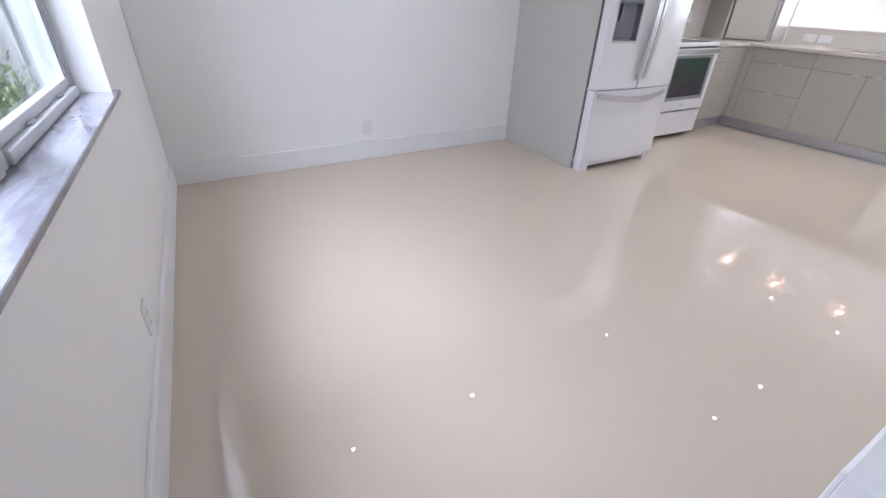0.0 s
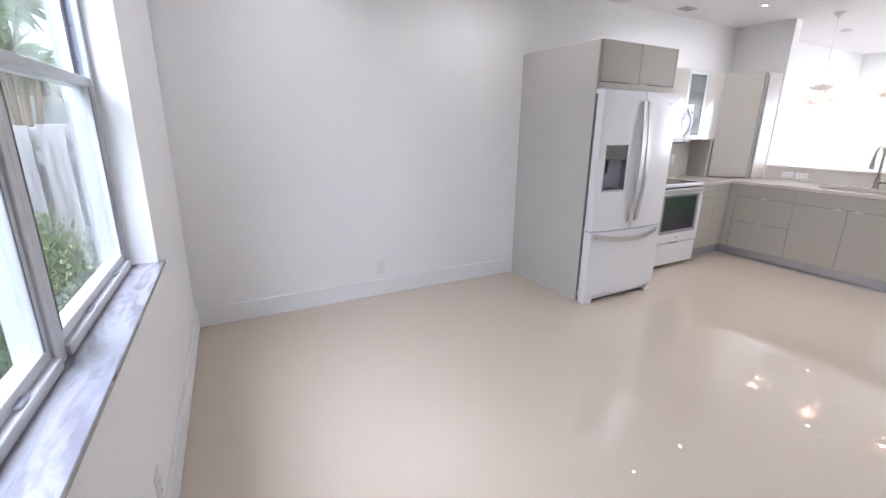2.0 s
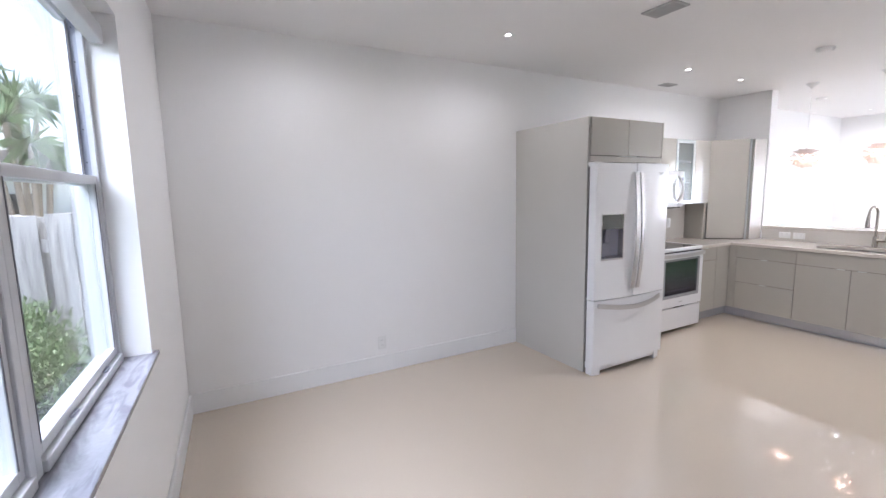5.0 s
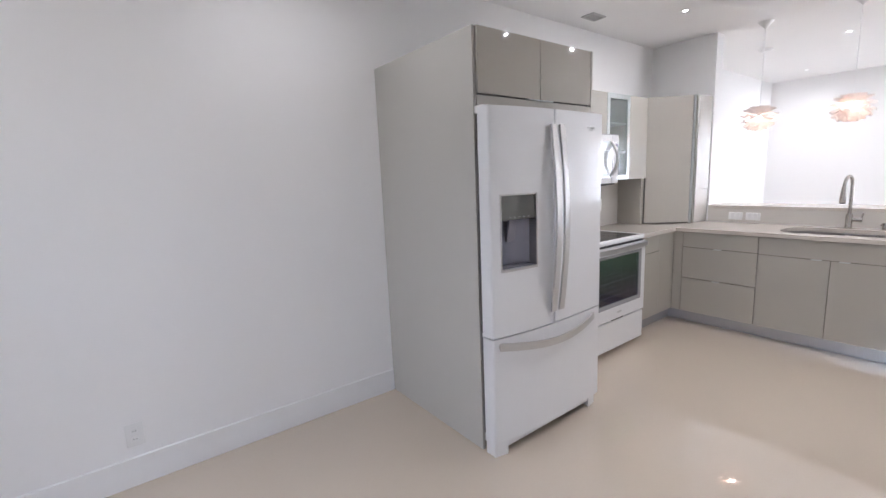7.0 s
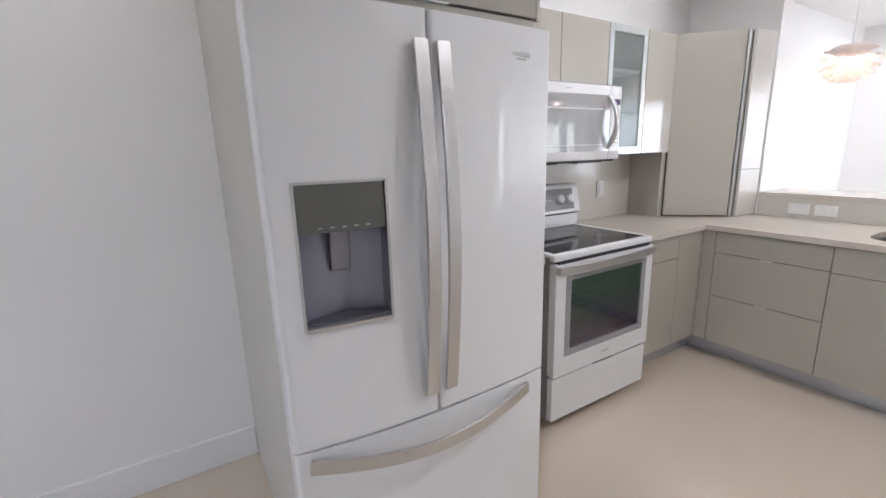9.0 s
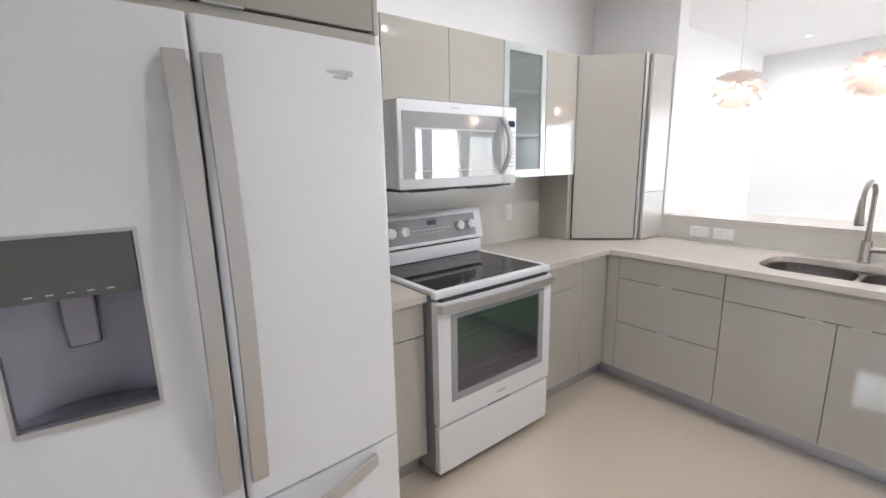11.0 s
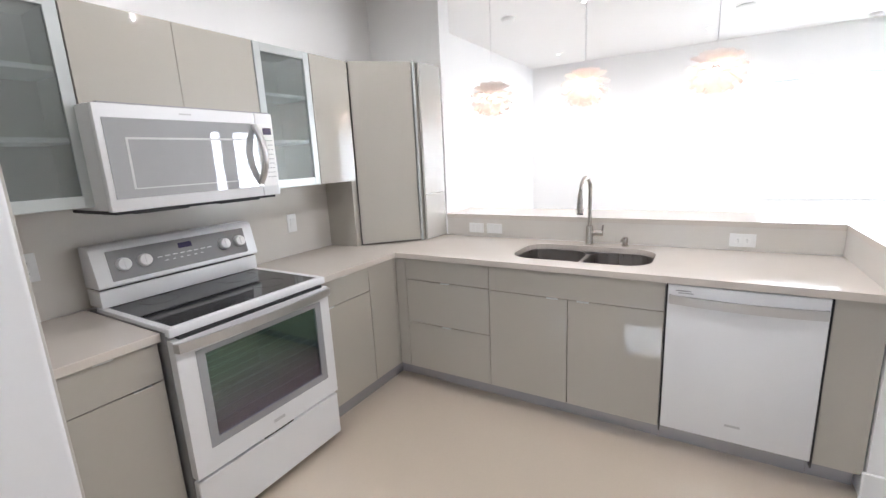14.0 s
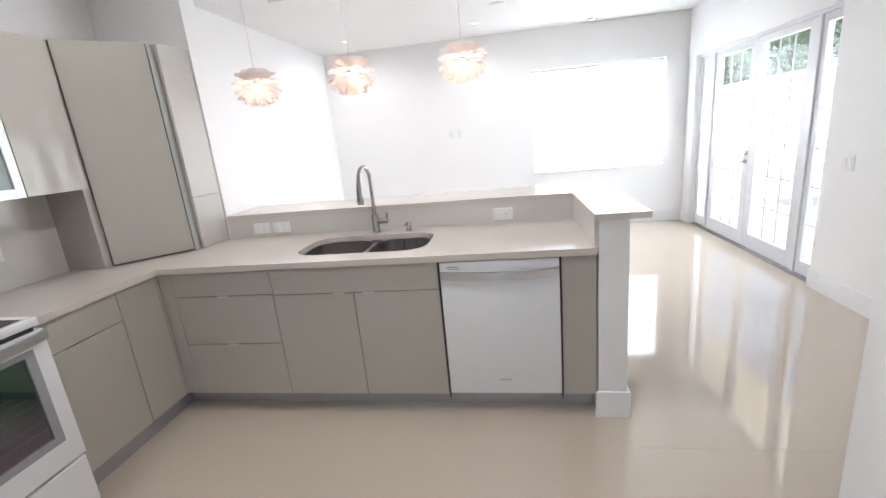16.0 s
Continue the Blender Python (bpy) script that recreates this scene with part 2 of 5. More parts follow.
# partition on the south of the kitchen, and the stub beside the pass-through
PX0, PX1, PY0, PY1 = -1.4, 1.78, -3.54, -3.392
structure("wall_partition", bx(PX0, PX1, PY0, PY1, 0, H), WALL, "free-standing white partition wall", "wall")
structure("wall_stub", bx(3.405, 3.545, -0.632, NY, 0, H), WALL, "white wall stub beside the pass-through", "wall")
pony = join(bx(3.425, 3.545, -3.10, -0.632, 0, 1.035), bx(2.722, 3.425, -3.10, -2.965, 0, 1.035))
structure("wall_pony", pony, WALL, "low white wall round the peninsula", "wall")


def baseboard(x0, x1, y0, y1, h=0.15):
    return bx(x0, x1, y0, y1, 0, h, 0.003)


B = 0.016
structure("baseboard_north", baseboard(-2.93, -0.006, -B, 0), TRIM, "tall white baseboard", "baseboard")
structure("baseboard_west", baseboard(WX, WX + B, SY + 0.01, -B), TRIM, "tall white baseboard", "baseboard").matrix_world = WEST
structure("baseboard_east", baseboard(EX - B, EX, SY, 0), TRIM, "tall white baseboard", "baseboard")
structure("baseboard_south", join(baseboard(WX - 0.18, SO[0], SY, SY + B), baseboard(SO[1], EX - B, SY, SY + B)), TRIM, "tall white baseboard", "baseboard")
structure("baseboard_living", baseboard(3.545, EX - B, -B, 0), TRIM, "tall white baseboard", "baseboard")
structure("baseboard_partition", join(baseboard(PX0 - B, PX1 + B, PY1, PY1 + B), baseboard(PX1, PX1 + B, PY0, PY1), baseboard(PX0 - B, PX0, PY0, PY1)), TRIM, "tall white baseboard", "baseboard")
structure("baseboard_pony", join(baseboard(2.722 - B, 2.722, -3.10 - B, -2.965 + B), baseboard(2.722, 3.545, -3.10 - B, -3.10), baseboard(3.545, 3.545 + B, -3.10 - B, -0.02)), TRIM, "tall white baseboard", "baseboard")


# ---- kitchen: cabinets ----
CF, PF = -0.617, 2.725          # door faces of the two runs
CT0, CT1 = 0.872, 0.905         # worktop


def pull(x, z, facing, parent, w=0.06):
    """A thin aluminium edge pull on top of a front; x is along the front."""
    if facing == "y":
        b = join(bx(x - w / 2, x + w / 2, CF - 0.004, CF + 0.012, z - 0.001, z + 0.002), bx(x - w / 2, x + w / 2, CF - 0.004, CF - 0.002, z - 0.004, z + 0.002))
    else:
        b = join(bx(PF - 0.004, PF + 0.012, x - w / 2, x + w / 2, z - 0.001, z + 0.002), bx(PF - 0.004, PF - 0.002, x - w / 2, x + w / 2, z - 0.004, z + 0.002))
    part("handle", b, ALU, parent, "slim aluminium edge pull")


def base_unit(label, a, b, facing, fronts):
    """A base cabinet between a and b along its run. fronts: (kind, a, b, z0, z1, where the pull sits or None)."""
    t = thing("base_cabinet", label, "cabinet", "kitchen base cabinets")
    if facing == "y":
        part("body", bx(a, b, CF + 0.021, -0.005, 0.12, CT0 - 0.003), GREY_SIDE, t)
        part("plinth", bx(a, b, CF + 0.075, CF + 0.09, 0, 0.12), PLINTH, t, "grey metallic plinth")
        part("gap_strip", bx(a + 0.001, b - 0.001, CF + 0.018, CF + 0.0205, 0.122, CT0 - 0.004), GAP, t, "dark shadow gap behind the fronts")
    else:
        part("body", bx(PF + 0.021, 3.398, b, a, 0.12, 0.66), GREY_SIDE, t)
        part("plinth", bx(PF + 0.11, PF + 0.125, b, a, 0, 0.12), PLINTH, t, "grey metallic plinth")
        part("gap_strip", bx(PF + 0.018, PF + 0.0205, b + 0.001, a - 0.001, 0.122, CT0 - 0.004), GAP, t, "dark shadow gap behind the fronts")
    for kind, u, v, z0, z1, p in fronts:
        g = 0.0017
        if facing == "y":
            d = part(kind, bx(u + g, v - g, CF, CF + 0.018, z0 + g, z1 - g, 0.0012), GREY, t, "glossy warm grey front")
        else:
            d = part(kind, bx(PF, PF + 0.018, v + g, u - g, z0 + g, z1 - g, 0.0012), GREY, t, "glossy warm grey front")
        if p is not None:
            pull(p, z1 - g, facing, d)
    return t


Z0, Z1 = 0.125, 0.869
base_unit("narrow glossy grey base cabinet beside the range", 0.925, 1.278, "y", [("drawer_front", 0.925, 1.276, 0.718, Z1, 1.10), ("door", 0.925, 1.276, Z0, 0.718, 1.20)])
base_unit("glossy grey base cabinet with one drawer over a door", 2.056, 2.463, "y", [("drawer_front", 2.058, 2.463, 0.718, Z1, 2.26), ("door", 2.058, 2.463, Z0, 0.718, 2.13)])
base_unit("narrow glossy grey corner base cabinet", 2.463, 2.74, "y", [("door", 2.463, 2.712, Z0, Z1, None), ("filler", 2.712, 2.744, Z0, Z1, None)])
base_unit("glossy grey three-drawer base cabinet in the corner", -0.63, -1.288, "x", [("filler", -0.619, -0.70, Z0, Z1, None), ("drawer_front", -0.70, -1.288, 0.731, Z1, None), ("drawer_front", -0.70, -1.288, 0.443, 0.731, -0.99), ("drawer_front", -0.70, -1.288, Z0, 0.443, -0.99)])
base_unit("glossy grey sink base cabinet with two doors", -1.288, -2.197, "x", [("false_front", -1.288, -2.197, 0.726, Z1, None), ("door", -1.288, -1.742, Z0, 0.726, -1.66), ("door", -1.742, -2.197, Z0, 0.726, -1.82)])
corner = thing("plinth_corner", "grey metallic plinth piece in the inner corner", "plinth")
part("piece", bx(PF + 0.11, PF + 0.125, -0.63, CF + 0.09, 0, 0.12), PLINTH, corner)
part("piece", bx(2.74, PF + 0.11, CF + 0.075, CF + 0.09, 0, 0.12), PLINTH, corner)
end = thing("end_panel", "glossy grey filler panel at the end of the run", "panel")
part("panel", bx(PF + 0.012, PF + 0.03, -2.958, -2.796, 0.12, 0.869, 0.001), GREY, end)
part("plinth", bx(PF + 0.11, PF + 0.125, -2.958, -2.796, 0, 0.12), PLINTH, end)

# worktop: one L-shaped slab with a hole for the sink, and a strip beside the fridge
SX0, SX1, SY0, SY1 = 2.845, 3.265, -2.115, -1.36


def slab_with_hole(outer, hole, z0, z1):
    bm = bmesh.new()
    rims = []
    for loop in (outer, hole):
        vs = [bm.verts.new((x, y, z1)) for x, y in loop]
        rims.append([bm.edges.new((vs[i], vs[(i + 1) % len(vs)])) for i in range(len(vs))])
    bmesh.ops.triangle_fill(bm, use_beauty=True, use_dissolve=False, edges=[e for r in rims for e in r])
    ret = bmesh.ops.extrude_face_region(bm, geom=bm.faces[:])
    bmesh.ops.translate(bm, vec=(0, 0, z0 - z1), verts=[g for g in ret["geom"] if isinstance(g, bmesh.types.BMVert)])
    bmesh.ops.recalc_face_normals(bm, faces=bm.faces)
    return bm


top = thing("worktop", "cream quartz worktop with a thin polished edge", "worktop")
part("slab", slab_with_hole([(2.052, -0.006), (2.052, -0.636), (2.712, -0.636), (2.712, -2.961), (3.40, -2.961), (3.40, -0.006)], rounded(SX0, SX1, SY0, SY1, 0.13), CT0, CT1), QUARTZ, top)
part("slab", bx(0.925, 1.282, -0.636, -0.006, CT0, CT1, 0.002), QUARTZ, top)
splash = thing("backsplash", "smooth grey-beige backsplash behind the worktop", "backsplash")
part("panel", bx(0.925, 2.785, -0.005, -0.0005, CT1 + 0.001, 1.366), SPLASH, splash)
part("panel", bx(3.403, 3.423, -2.963, -0.634, CT1 + 0.001, 1.035), SPLASH, splash)
part("panel", bx(2.724, 3.401, -2.963, -2.945, CT1 + 0.001, 1.035), SPLASH, splash)
bar = thing("bar_top", "raised cream quartz bar top on the low wall", "worktop")
part("slab", prism([(3.398, -0.634), (3.398, -2.942), (3.81, -3.187), (3.81, -0.634)], 1.036, 1.066, 0.0008), QUARTZ, bar)
part("slab", prism([(3.397, -2.9425), (2.70, -2.942), (2.70, -3.187), (3.809, -3.1875)], 1.036, 1.066, 0.0008), QUARTZ, bar)

# fridge surround
fs = thing("fridge_cabinet", "tall grey cabinet surround over the fridge", "cabinet")
part("side_panel", bx(-0.004, 0.014, -0.922, -0.001, 0, 2.134, 0.001), SURROUND, fs, "satin grey side panel")
part("side_panel", join(bx(0.902, 0.92, -0.84, -0.001, 0, 1.781, 0.001), bx(0.902, 0.92, -0.922, -0.001, 1.7815, 2.134, 0.001)), SURROUND, fs, "satin grey side panel")
part("body", bx(0.015, 0.901, -0.912, -0.001, 1.826, 2.132), GREY_SIDE, fs)
part("gap_strip", bx(0.016, 0.900, -0.9165, -0.913, 1.828, 2.130), GAP, fs, "dark shadow gap")
for u, v, hx in ((0.016, 0.456, 0.36), (0.459, 0.904, 0.47)):
    d = part("door", bx(u, v, -0.937, -0.918, 1.832, 2.132, 0.001), GREY, fs, "glossy grey lift-up door")
    part("handle", bx(hx, hx + 0.09, -0.944, -0.918, 1.826, 1.830), ALU, d, "slim aluminium edge pull")
part("bottom_rail", bx(0.015, 0.901, -0.928, -0.91, 1.782, 1.8255), GREY_SIDE, fs, "satin grey rail over the fridge")
part("edge_strip", bx(0.907, 0.92, -0.937, -0.9225, 1.826, 2.134), GREY_SIDE, fs)

# wall cabinets
UF, UB, UT = -0.302, 1.368, 2.117
FROST = glass("frosted_glass", (0.70, 0.74, 0.73), 0.2, 1.0, 0.06, 0.14)


def wall_unit(label, x0, x1, z0, fronts):
    t = thing("wall_cabinet", label, "cabinet", "kitchen wall cabinets")
    part("body", join(bx(x0, x0 + 0.016, UF + 0.02, -0.006, z0, UT), bx(x1 - 0.016, x1, UF + 0.02, -0.006, z0, UT), bx(x0 + 0.016, x1 - 0.016, UF + 0.02, -0.006, z0, z0 + 0.016), bx(x0 + 0.016, x1 - 0.016, UF + 0.02, -0.006, UT - 0.016, UT), bx(x0 + 0.016, x1 - 0.016, -0.02, -0.006, z0 + 0.016, UT - 0.016)), GREY_SIDE, t)
    for kind, u, v in fronts:
        g = 0.0015
        if kind == "door":
            part("door", bx(u + g, v - g, UF, UF + 0.018, z0 - 0.003, UT, 0.0012), GREY, t, "glossy warm grey door")
        else:
            w = 0.042
            d = part("glass_door", join(bx(u + g, u + w, UF, UF + 0.018, z0 - 0.003, UT, 0.001), bx(v - w, v - g, UF, UF + 0.018, z0 - 0.003, UT, 0.001), bx(u + w, v - w, UF, UF + 0.018, z0 - 0.003, z0 + w, 0.001), bx(u + w, v - w, UF, UF + 0.018, UT - w, UT, 0.001)), ALU, t, "aluminium-framed frosted glass door")
            part("pane", bx(u + w - 0.002, v - w + 0.002, UF + 0.006, UF + 0.010, z0 + w - 0.002, UT - w + 0.002), FROST, d, "frosted glass pane")
            for k in (1, 2):
                z = z0 + (UT - z0) * k / 3
                part("shelf", bx(x0 + 0.017, x1 - 0.017, UF + 0.024, -0.022, z - 0.009, z + 0.009), PLASTIC, t, "white shelf behind the glass")


wall_unit("grey wall cabinet with a frosted glass door", 0.925, 1.302, UB, [("glass", 0.925, 1.302)])
wall_unit("low glossy grey wall cabinet over the microwave", 1.305, 2.091, 1.752, [("door", 1.305, 1.698), ("door", 1.698, 2.091)])
wall_unit("grey wall cabinet with a frosted glass door", 2.094, 2.462, UB, [("glass", 2.094, 2.462)])
wall_unit("glossy grey wall cabinet beside the corner unit", 2.464, 2.776, UB, [("door", 2.464, 2.776)])
cc = thing("corner_cabinet", "tall grey diagonal corner cabinet standing on the worktop", "cabinet")
part("body", prism([(2.780, -0.006), (2.780, -0.255), (2.838, -0.255), (3.135, -0.545), (3.16, -0.572), (3.40, -0.588), (3.40, -0.006)], CT1 + 0.001, 2.128), GREY_SIDE, cc)
ca, cb = Vector((2.826, -0.258)), Vector((3.138, -0.562))
cd = (cb - ca).normalized()
cn = Vector((cd.y, -cd.x))
CL = (cb - ca).length


def lane(s, e, o0, o1):
    return [tuple(ca + cd * u + cn * o) for u, o in ((s, o0), (e, o0), (e, o1), (s, o1))]


part("gap_strip", prism(lane(0.0, CL, -0.006, 0.003), CT1 + 0.004, 2.126), GAP, cc, "dark shadow gap")
part("door", prism(lane(0.006, CL - 0.012, 0.004, 0.022), CT1 + 0.012, 2.130, 0.001), GREY_SIDE, cc, "satin grey diagonal door")
part("edge_strip", prism(lane(CL - 0.006, CL + 0.010, -0.01, 0.026), CT1 + 0.004, 2.132), ALU, cc, "aluminium edge strip")
for z0, z1 in ((1.236, 2.130), (CT1 + 0.003, 1.233)):
    part("panel", prism([(3.168, -0.600), (3.400, -0.622), (3.400, -0.604), (3.168, -0.582)], z0, z1, 0.001), PANEL, cc, "pale satin grey front")


# ---- refrigerator ----
def front(x):
    return -1.062 + (0.042 if x < 0.42 else 0.018) * ((x - 0.42) / 0.44) ** 2


def door_prism(x0, x1, z0, z1, back=-0.950, r0=0.014, r1=0.012):
    """A slab with the gently bowed front; r0 and r1 round its two upright edges."""
    pts = [(x0 + r0 * (1 - math.cos(radians(15 * i))), front(x0 + r0) + r0 * (1 - math.sin(radians(15 * i)))) for i in range(6)] if r0 else []
    pts += [(x, front(x)) for x in (x0 + r0 + (x1 - r1 - x0 - r0) * i / 10 for i in range(11))]
    if r1:
        pts += [(x1 - r1 * (1 - math.sin(radians(15 * i))), front(x1 - r1) + r1 * (1 - math.cos(radians(15 * i)))) for i in range(1, 7)]
    return prism(pts + [(x1, back), (x0, back)], z0, z1)


fr = thing("refrigerator", "white french-door refrigerator with a bottom freezer drawer", "refrigerator")
part("body", bx(0.024, 0.872, -0.93, -0.03, 0.035, 1.735, 0.004), ENAMEL_SIDE, fr)
part("gasket", join(bx(0.004, 0.862, -0.9495, -0.9305, 0.655, 1.755), bx(0.004, 0.862, -0.9495, -0.9305, 0.10, 0.632)), RUBBER, fr, "dark rubber door gasket")
DX0, DX1, DZ0, DZ1 = 0.048, 0.284, 0.977, 1.356
ld = part("door", join(door_prism(-0.008, DX0, 0.648, 1.765, r1=0), door_prism(DX1, 0.4165, 0.648, 1.765, r0=0), door_prism(DX0, DX1, 0.648, DZ0, r0=0, r1=0), door_prism(DX0, DX1, DZ1, 1.765, r0=0, r1=0)), ENAMEL, fr, "white enamel door with a water dispenser", 35)
rd = part("door", door_prism(0.4215, 0.866, 0.648, 1.765, r0=0.012), ENAMEL, fr, "white enamel door", 35)
zd = part("drawer", door_prism(-0.008, 0.866, 0.078, 0.640), ENAMEL, fr, "white freezer drawer", 35)
part("hinge_cover", bx(0.0, 0.10, -0.985, -0.88, 1.736, 1.775, 0.006), PLASTIC, fr)
part("hinge_cover", bx(0.765, 0.86, -0.985, -0.88, 1.736, 1.775, 0.006), PLASTIC, fr)
part("foot", prism([(-0.004, -1.015), (0.075, -1.035), (0.05, -0.95), (-0.004, -0.95)], 0.0, 0.076, 0.003), ENAMEL, fr)
part("foot", prism([(0.78, -1.035), (0.858, -1.02), (0.858, -0.95), (0.80, -0.95)], 0.0, 0.076, 0.003), ENAMEL, fr)
part("grille", bx(0.051, 0.799, -1.022, -1.004, 0.030, 0.076, 0.004), ENAMEL, fr, "white toe grille")


def bow(p0, p1, out, lift, n=14):
    """Points of a bar that bows out along the vector out between its two ends."""
    a, b, o = Vector(p0), Vector(p1), Vector(out)
    pts = [a]
    for i in range(n + 1):
        s = i / n
        pts.append(a + (b - a) * s + o * (0.35 + 0.65 * math.sin(math.pi * s)) * lift)
    return pts + [b]


FLAT = [(-0.020, -0.004), (-0.0185, -0.006), (0.0185, -0.006), (0.020, -0.004), (0.020, 0.004), (0.0185, 0.006), (-0.0185, 0.006), (-0.020, 0.004)]
for d, x in ((ld, 0.384), (rd, 0.449)):
    y = front(x)
    part("handle", sweep(bow((x, y, 0.722), (x, y, 1.687), (0, -1, 0), 0.055), FLAT, (0, -1, 0)), STEEL, d, "bowed brushed steel handle", 40)
hz = [Vector((0.026 + 0.750 * i / 16, front(0.026 + 0.750 * i / 16) - 0.012 - 0.045 * math.sin(math.pi * i / 16), 0.603 - 0.030 * math.sin(math.pi * i / 16))) for i in range(17)]
hz = [Vector((0.026, front(0.026), 0.603))] + hz + [Vector((0.776, front(0.776), 0.603))]
part("handle", sweep(hz, FLAT, (0, -1, 0)), STEEL, zd, "bowed brushed steel drawer handle", 40)
# dispenser
YL, YR = front(DX0) - 0.003, front(DX1) - 0.003
DM, YM, DA = (DX0 + DX1) / 2, (YL + YR) / 2, math.degrees(math.atan2(YR - YL, DX1 - DX0))
HALF = (DX1 - DX0) / 2 - 0.008


def across(x0, x1, out, z0, z1):
    """A bar across the dispenser that follows the slant of the door's face."""
    return prism([(x0, YL + (YR - YL) * (x0 - DX0) / (DX1 - DX0) + out), (x1, YL + (YR - YL) * (x1 - DX0) / (DX1 - DX0) + out), (x1, -0.955), (x0, -0.955)], z0, z1)


rim = join(across(DX0, DX0 + 0.007, 0, DZ0, DZ1), across(DX1 - 0.007, DX1, 0, DZ0, DZ1), across(DX0 + 0.007, DX1 - 0.007, 0.001, DZ1 - 0.007, DZ1), across(DX0 + 0.007, DX1 - 0.007, -0.006, DZ0, DZ0 + 0.012))
disp = part("dispenser", rim, STEEL, ld, "steel-rimmed water and ice dispenser")
part("outline", join(across(DX0 - 0.003, DX0 - 0.0005, 0.0035, DZ0 - 0.003, DZ1 + 0.003), across(DX1 + 0.0005, DX1 + 0.003, 0.0035, DZ0 - 0.003, DZ1 + 0.003), across(DX0 - 0.0005, DX1 + 0.0005, 0.0035, DZ1 + 0.0005, DZ1 + 0.003), across(DX0 - 0.0005, DX1 + 0.0005, 0.0035, DZ0 - 0.003, DZ0 - 0.0005)), RUBBER, disp, "dark seam round the dispenser")
FACE = pose(DM, YM + 0.012, 1.290, 0, 0, DA) @ pose(0, 0, 0, -4)
part("control_panel", moved(bx(-HALF, HALF, -0.004, 0.004, -0.060, 0.058), FACE), MIRROR_DARK, ld, "dark mirror-like touch panel")
part("indicator_row", join(*[moved(bx(-0.062 + 0.030 * i, -0.050 + 0.030 * i, -0.0055, -0.0042, -0.050, -0.0475), FACE) for i in range(5)]), BEZEL, ld, "row of small grey touch marks")
n = 12
arc = [(DX0 + 0.007 + (DX1 - DX0 - 0.014) * i / n, -0.968 - 0.042 * (2 * i / n - 1) ** 2) for i in range(n + 1)]
RECESS = material("recess_steel", (0.26, 0.26, 0.31), 0.36, metal=0.6, vary=0.03, scale=4, rvary=0.0)
part("recess", prism(arc + [(DX1 - 0.007, -0.9625), (DX0 + 0.007, -0.9625)], DZ0 + 0.01, 1.235), RECESS, ld, "curved brushed steel recess", 30)
part("paddle", moved(bx(-0.027, 0.027, -0.006, 0.006, -0.118, 0.0, 0.005, 2), pose(0.172, -0.992, 1.230, 8)), RECESS, ld, "dispenser paddle")
part("tray", prism([(DX0 + 0.008, YL + 0.012)] + [(DX1 - 0.008, YR + 0.012)] + [(DX1 - 0.02 - (DX1 - DX0 - 0.04) * i / 8, -0.995 + 0.02 * math.sin(math.pi * i / 8)) for i in range(9)], DZ0 + 0.012, DZ0 + 0.018), STEEL_DARK, ld, "dispenser drip tray")
LOGO = material("silver_badge", (0.55, 0.55, 0.56), 0.3, metal=0.8)
yl = front(0.74) - 0.001
part("badge", join(bx(0.69, 0.775, yl - 0.001, yl + 0.006, 1.680, 1.694, 0.003), bx(0.72, 0.76, yl - 0.0015, yl + 0.006, 1.672, 1.679, 0.002)), LOGO, rd, "small plain silver badge")

# ---- range ----
# Sides coloured dark to stand in for the shaded gap beside the cabinets.
RANGE_SIDE = material("range_side_darkened", (0.28, 0.28, 0.28), 0.45)
rg = thing("range", "white free-standing electric range with a black glass cooktop", "oven")
RX0, RX1 = 1.287, 2.050
for sx in (RX0, RX1 - 0.03):
    part("side_panel", bx(sx, sx + 0.03, -0.655, -0.035, 0.035, 0.905), RANGE_SIDE, rg, "range side, darkened to read as the shaded gap")
part("body", join(bx(RX0 + 0.03, RX1 - 0.03, -0.10, -0.035, 0.035, 0.905), bx(RX0 + 0.03, RX1 - 0.03, -0.655, -0.10, 0.035, 0.06), bx(RX0 + 0.03, RX1 - 0.03, -0.655, -0.10, 0.28, 0.31), bx(RX0 + 0.03, RX1 - 0.03, -0.655, -0.10, 0.86, 0.905)), ENAMEL_SIDE, rg)
for fx in (RX0 + 0.05, RX1 - 0.05):
    for fy in (-0.60, -0.09):
        part("foot", moved(lathe([(0.018, 0), (0.018, 0.012), (0.01, 0.014), (0.01, 0.036)], 12), pose(fx, fy, 0)), RUBBER, rg)
part("cooktop_rim", join(bx(RX0 - 0.001, RX1 + 0.001, -0.69, -0.655, 0.890, 0.925, 0.006, 2), bx(RX0 - 0.001, RX0 + 0.028, -0.656, -0.11, 0.906, 0.925, 0.003), bx(RX1 - 0.028, RX1 + 0.001, -0.656, -0.11, 0.906, 0.925, 0.003), bx(RX0 + 0.028, RX1 - 0.028, -0.125, -0.11, 0.906, 0.925)), ENAMEL, rg, "white enamel cooktop rim", 40)
ck = part("cooktop", bx(RX0 + 0.0285, RX1 - 0.0285, -0.6555, -0.1255, 0.907, 0.9235), BLACK, rg, "black glass cooktop")
RING = material("burner_ring", (0.06, 0.06, 0.062), 0.15)
for bxx, by, r in ((1.48, -0.50, 0.10), (1.86, -0.50, 0.08), (1.48, -0.24, 0.075), (1.86, -0.24, 0.10)):
    part("burner_ring", moved(lathe([(r - 0.003, 0), (r, 0), (r, 0.0004), (r - 0.003, 0.0004), (r - 0.003, 0)], 40, False), pose(bxx, by, 0.9236)), RING, ck, "faint printed burner ring")
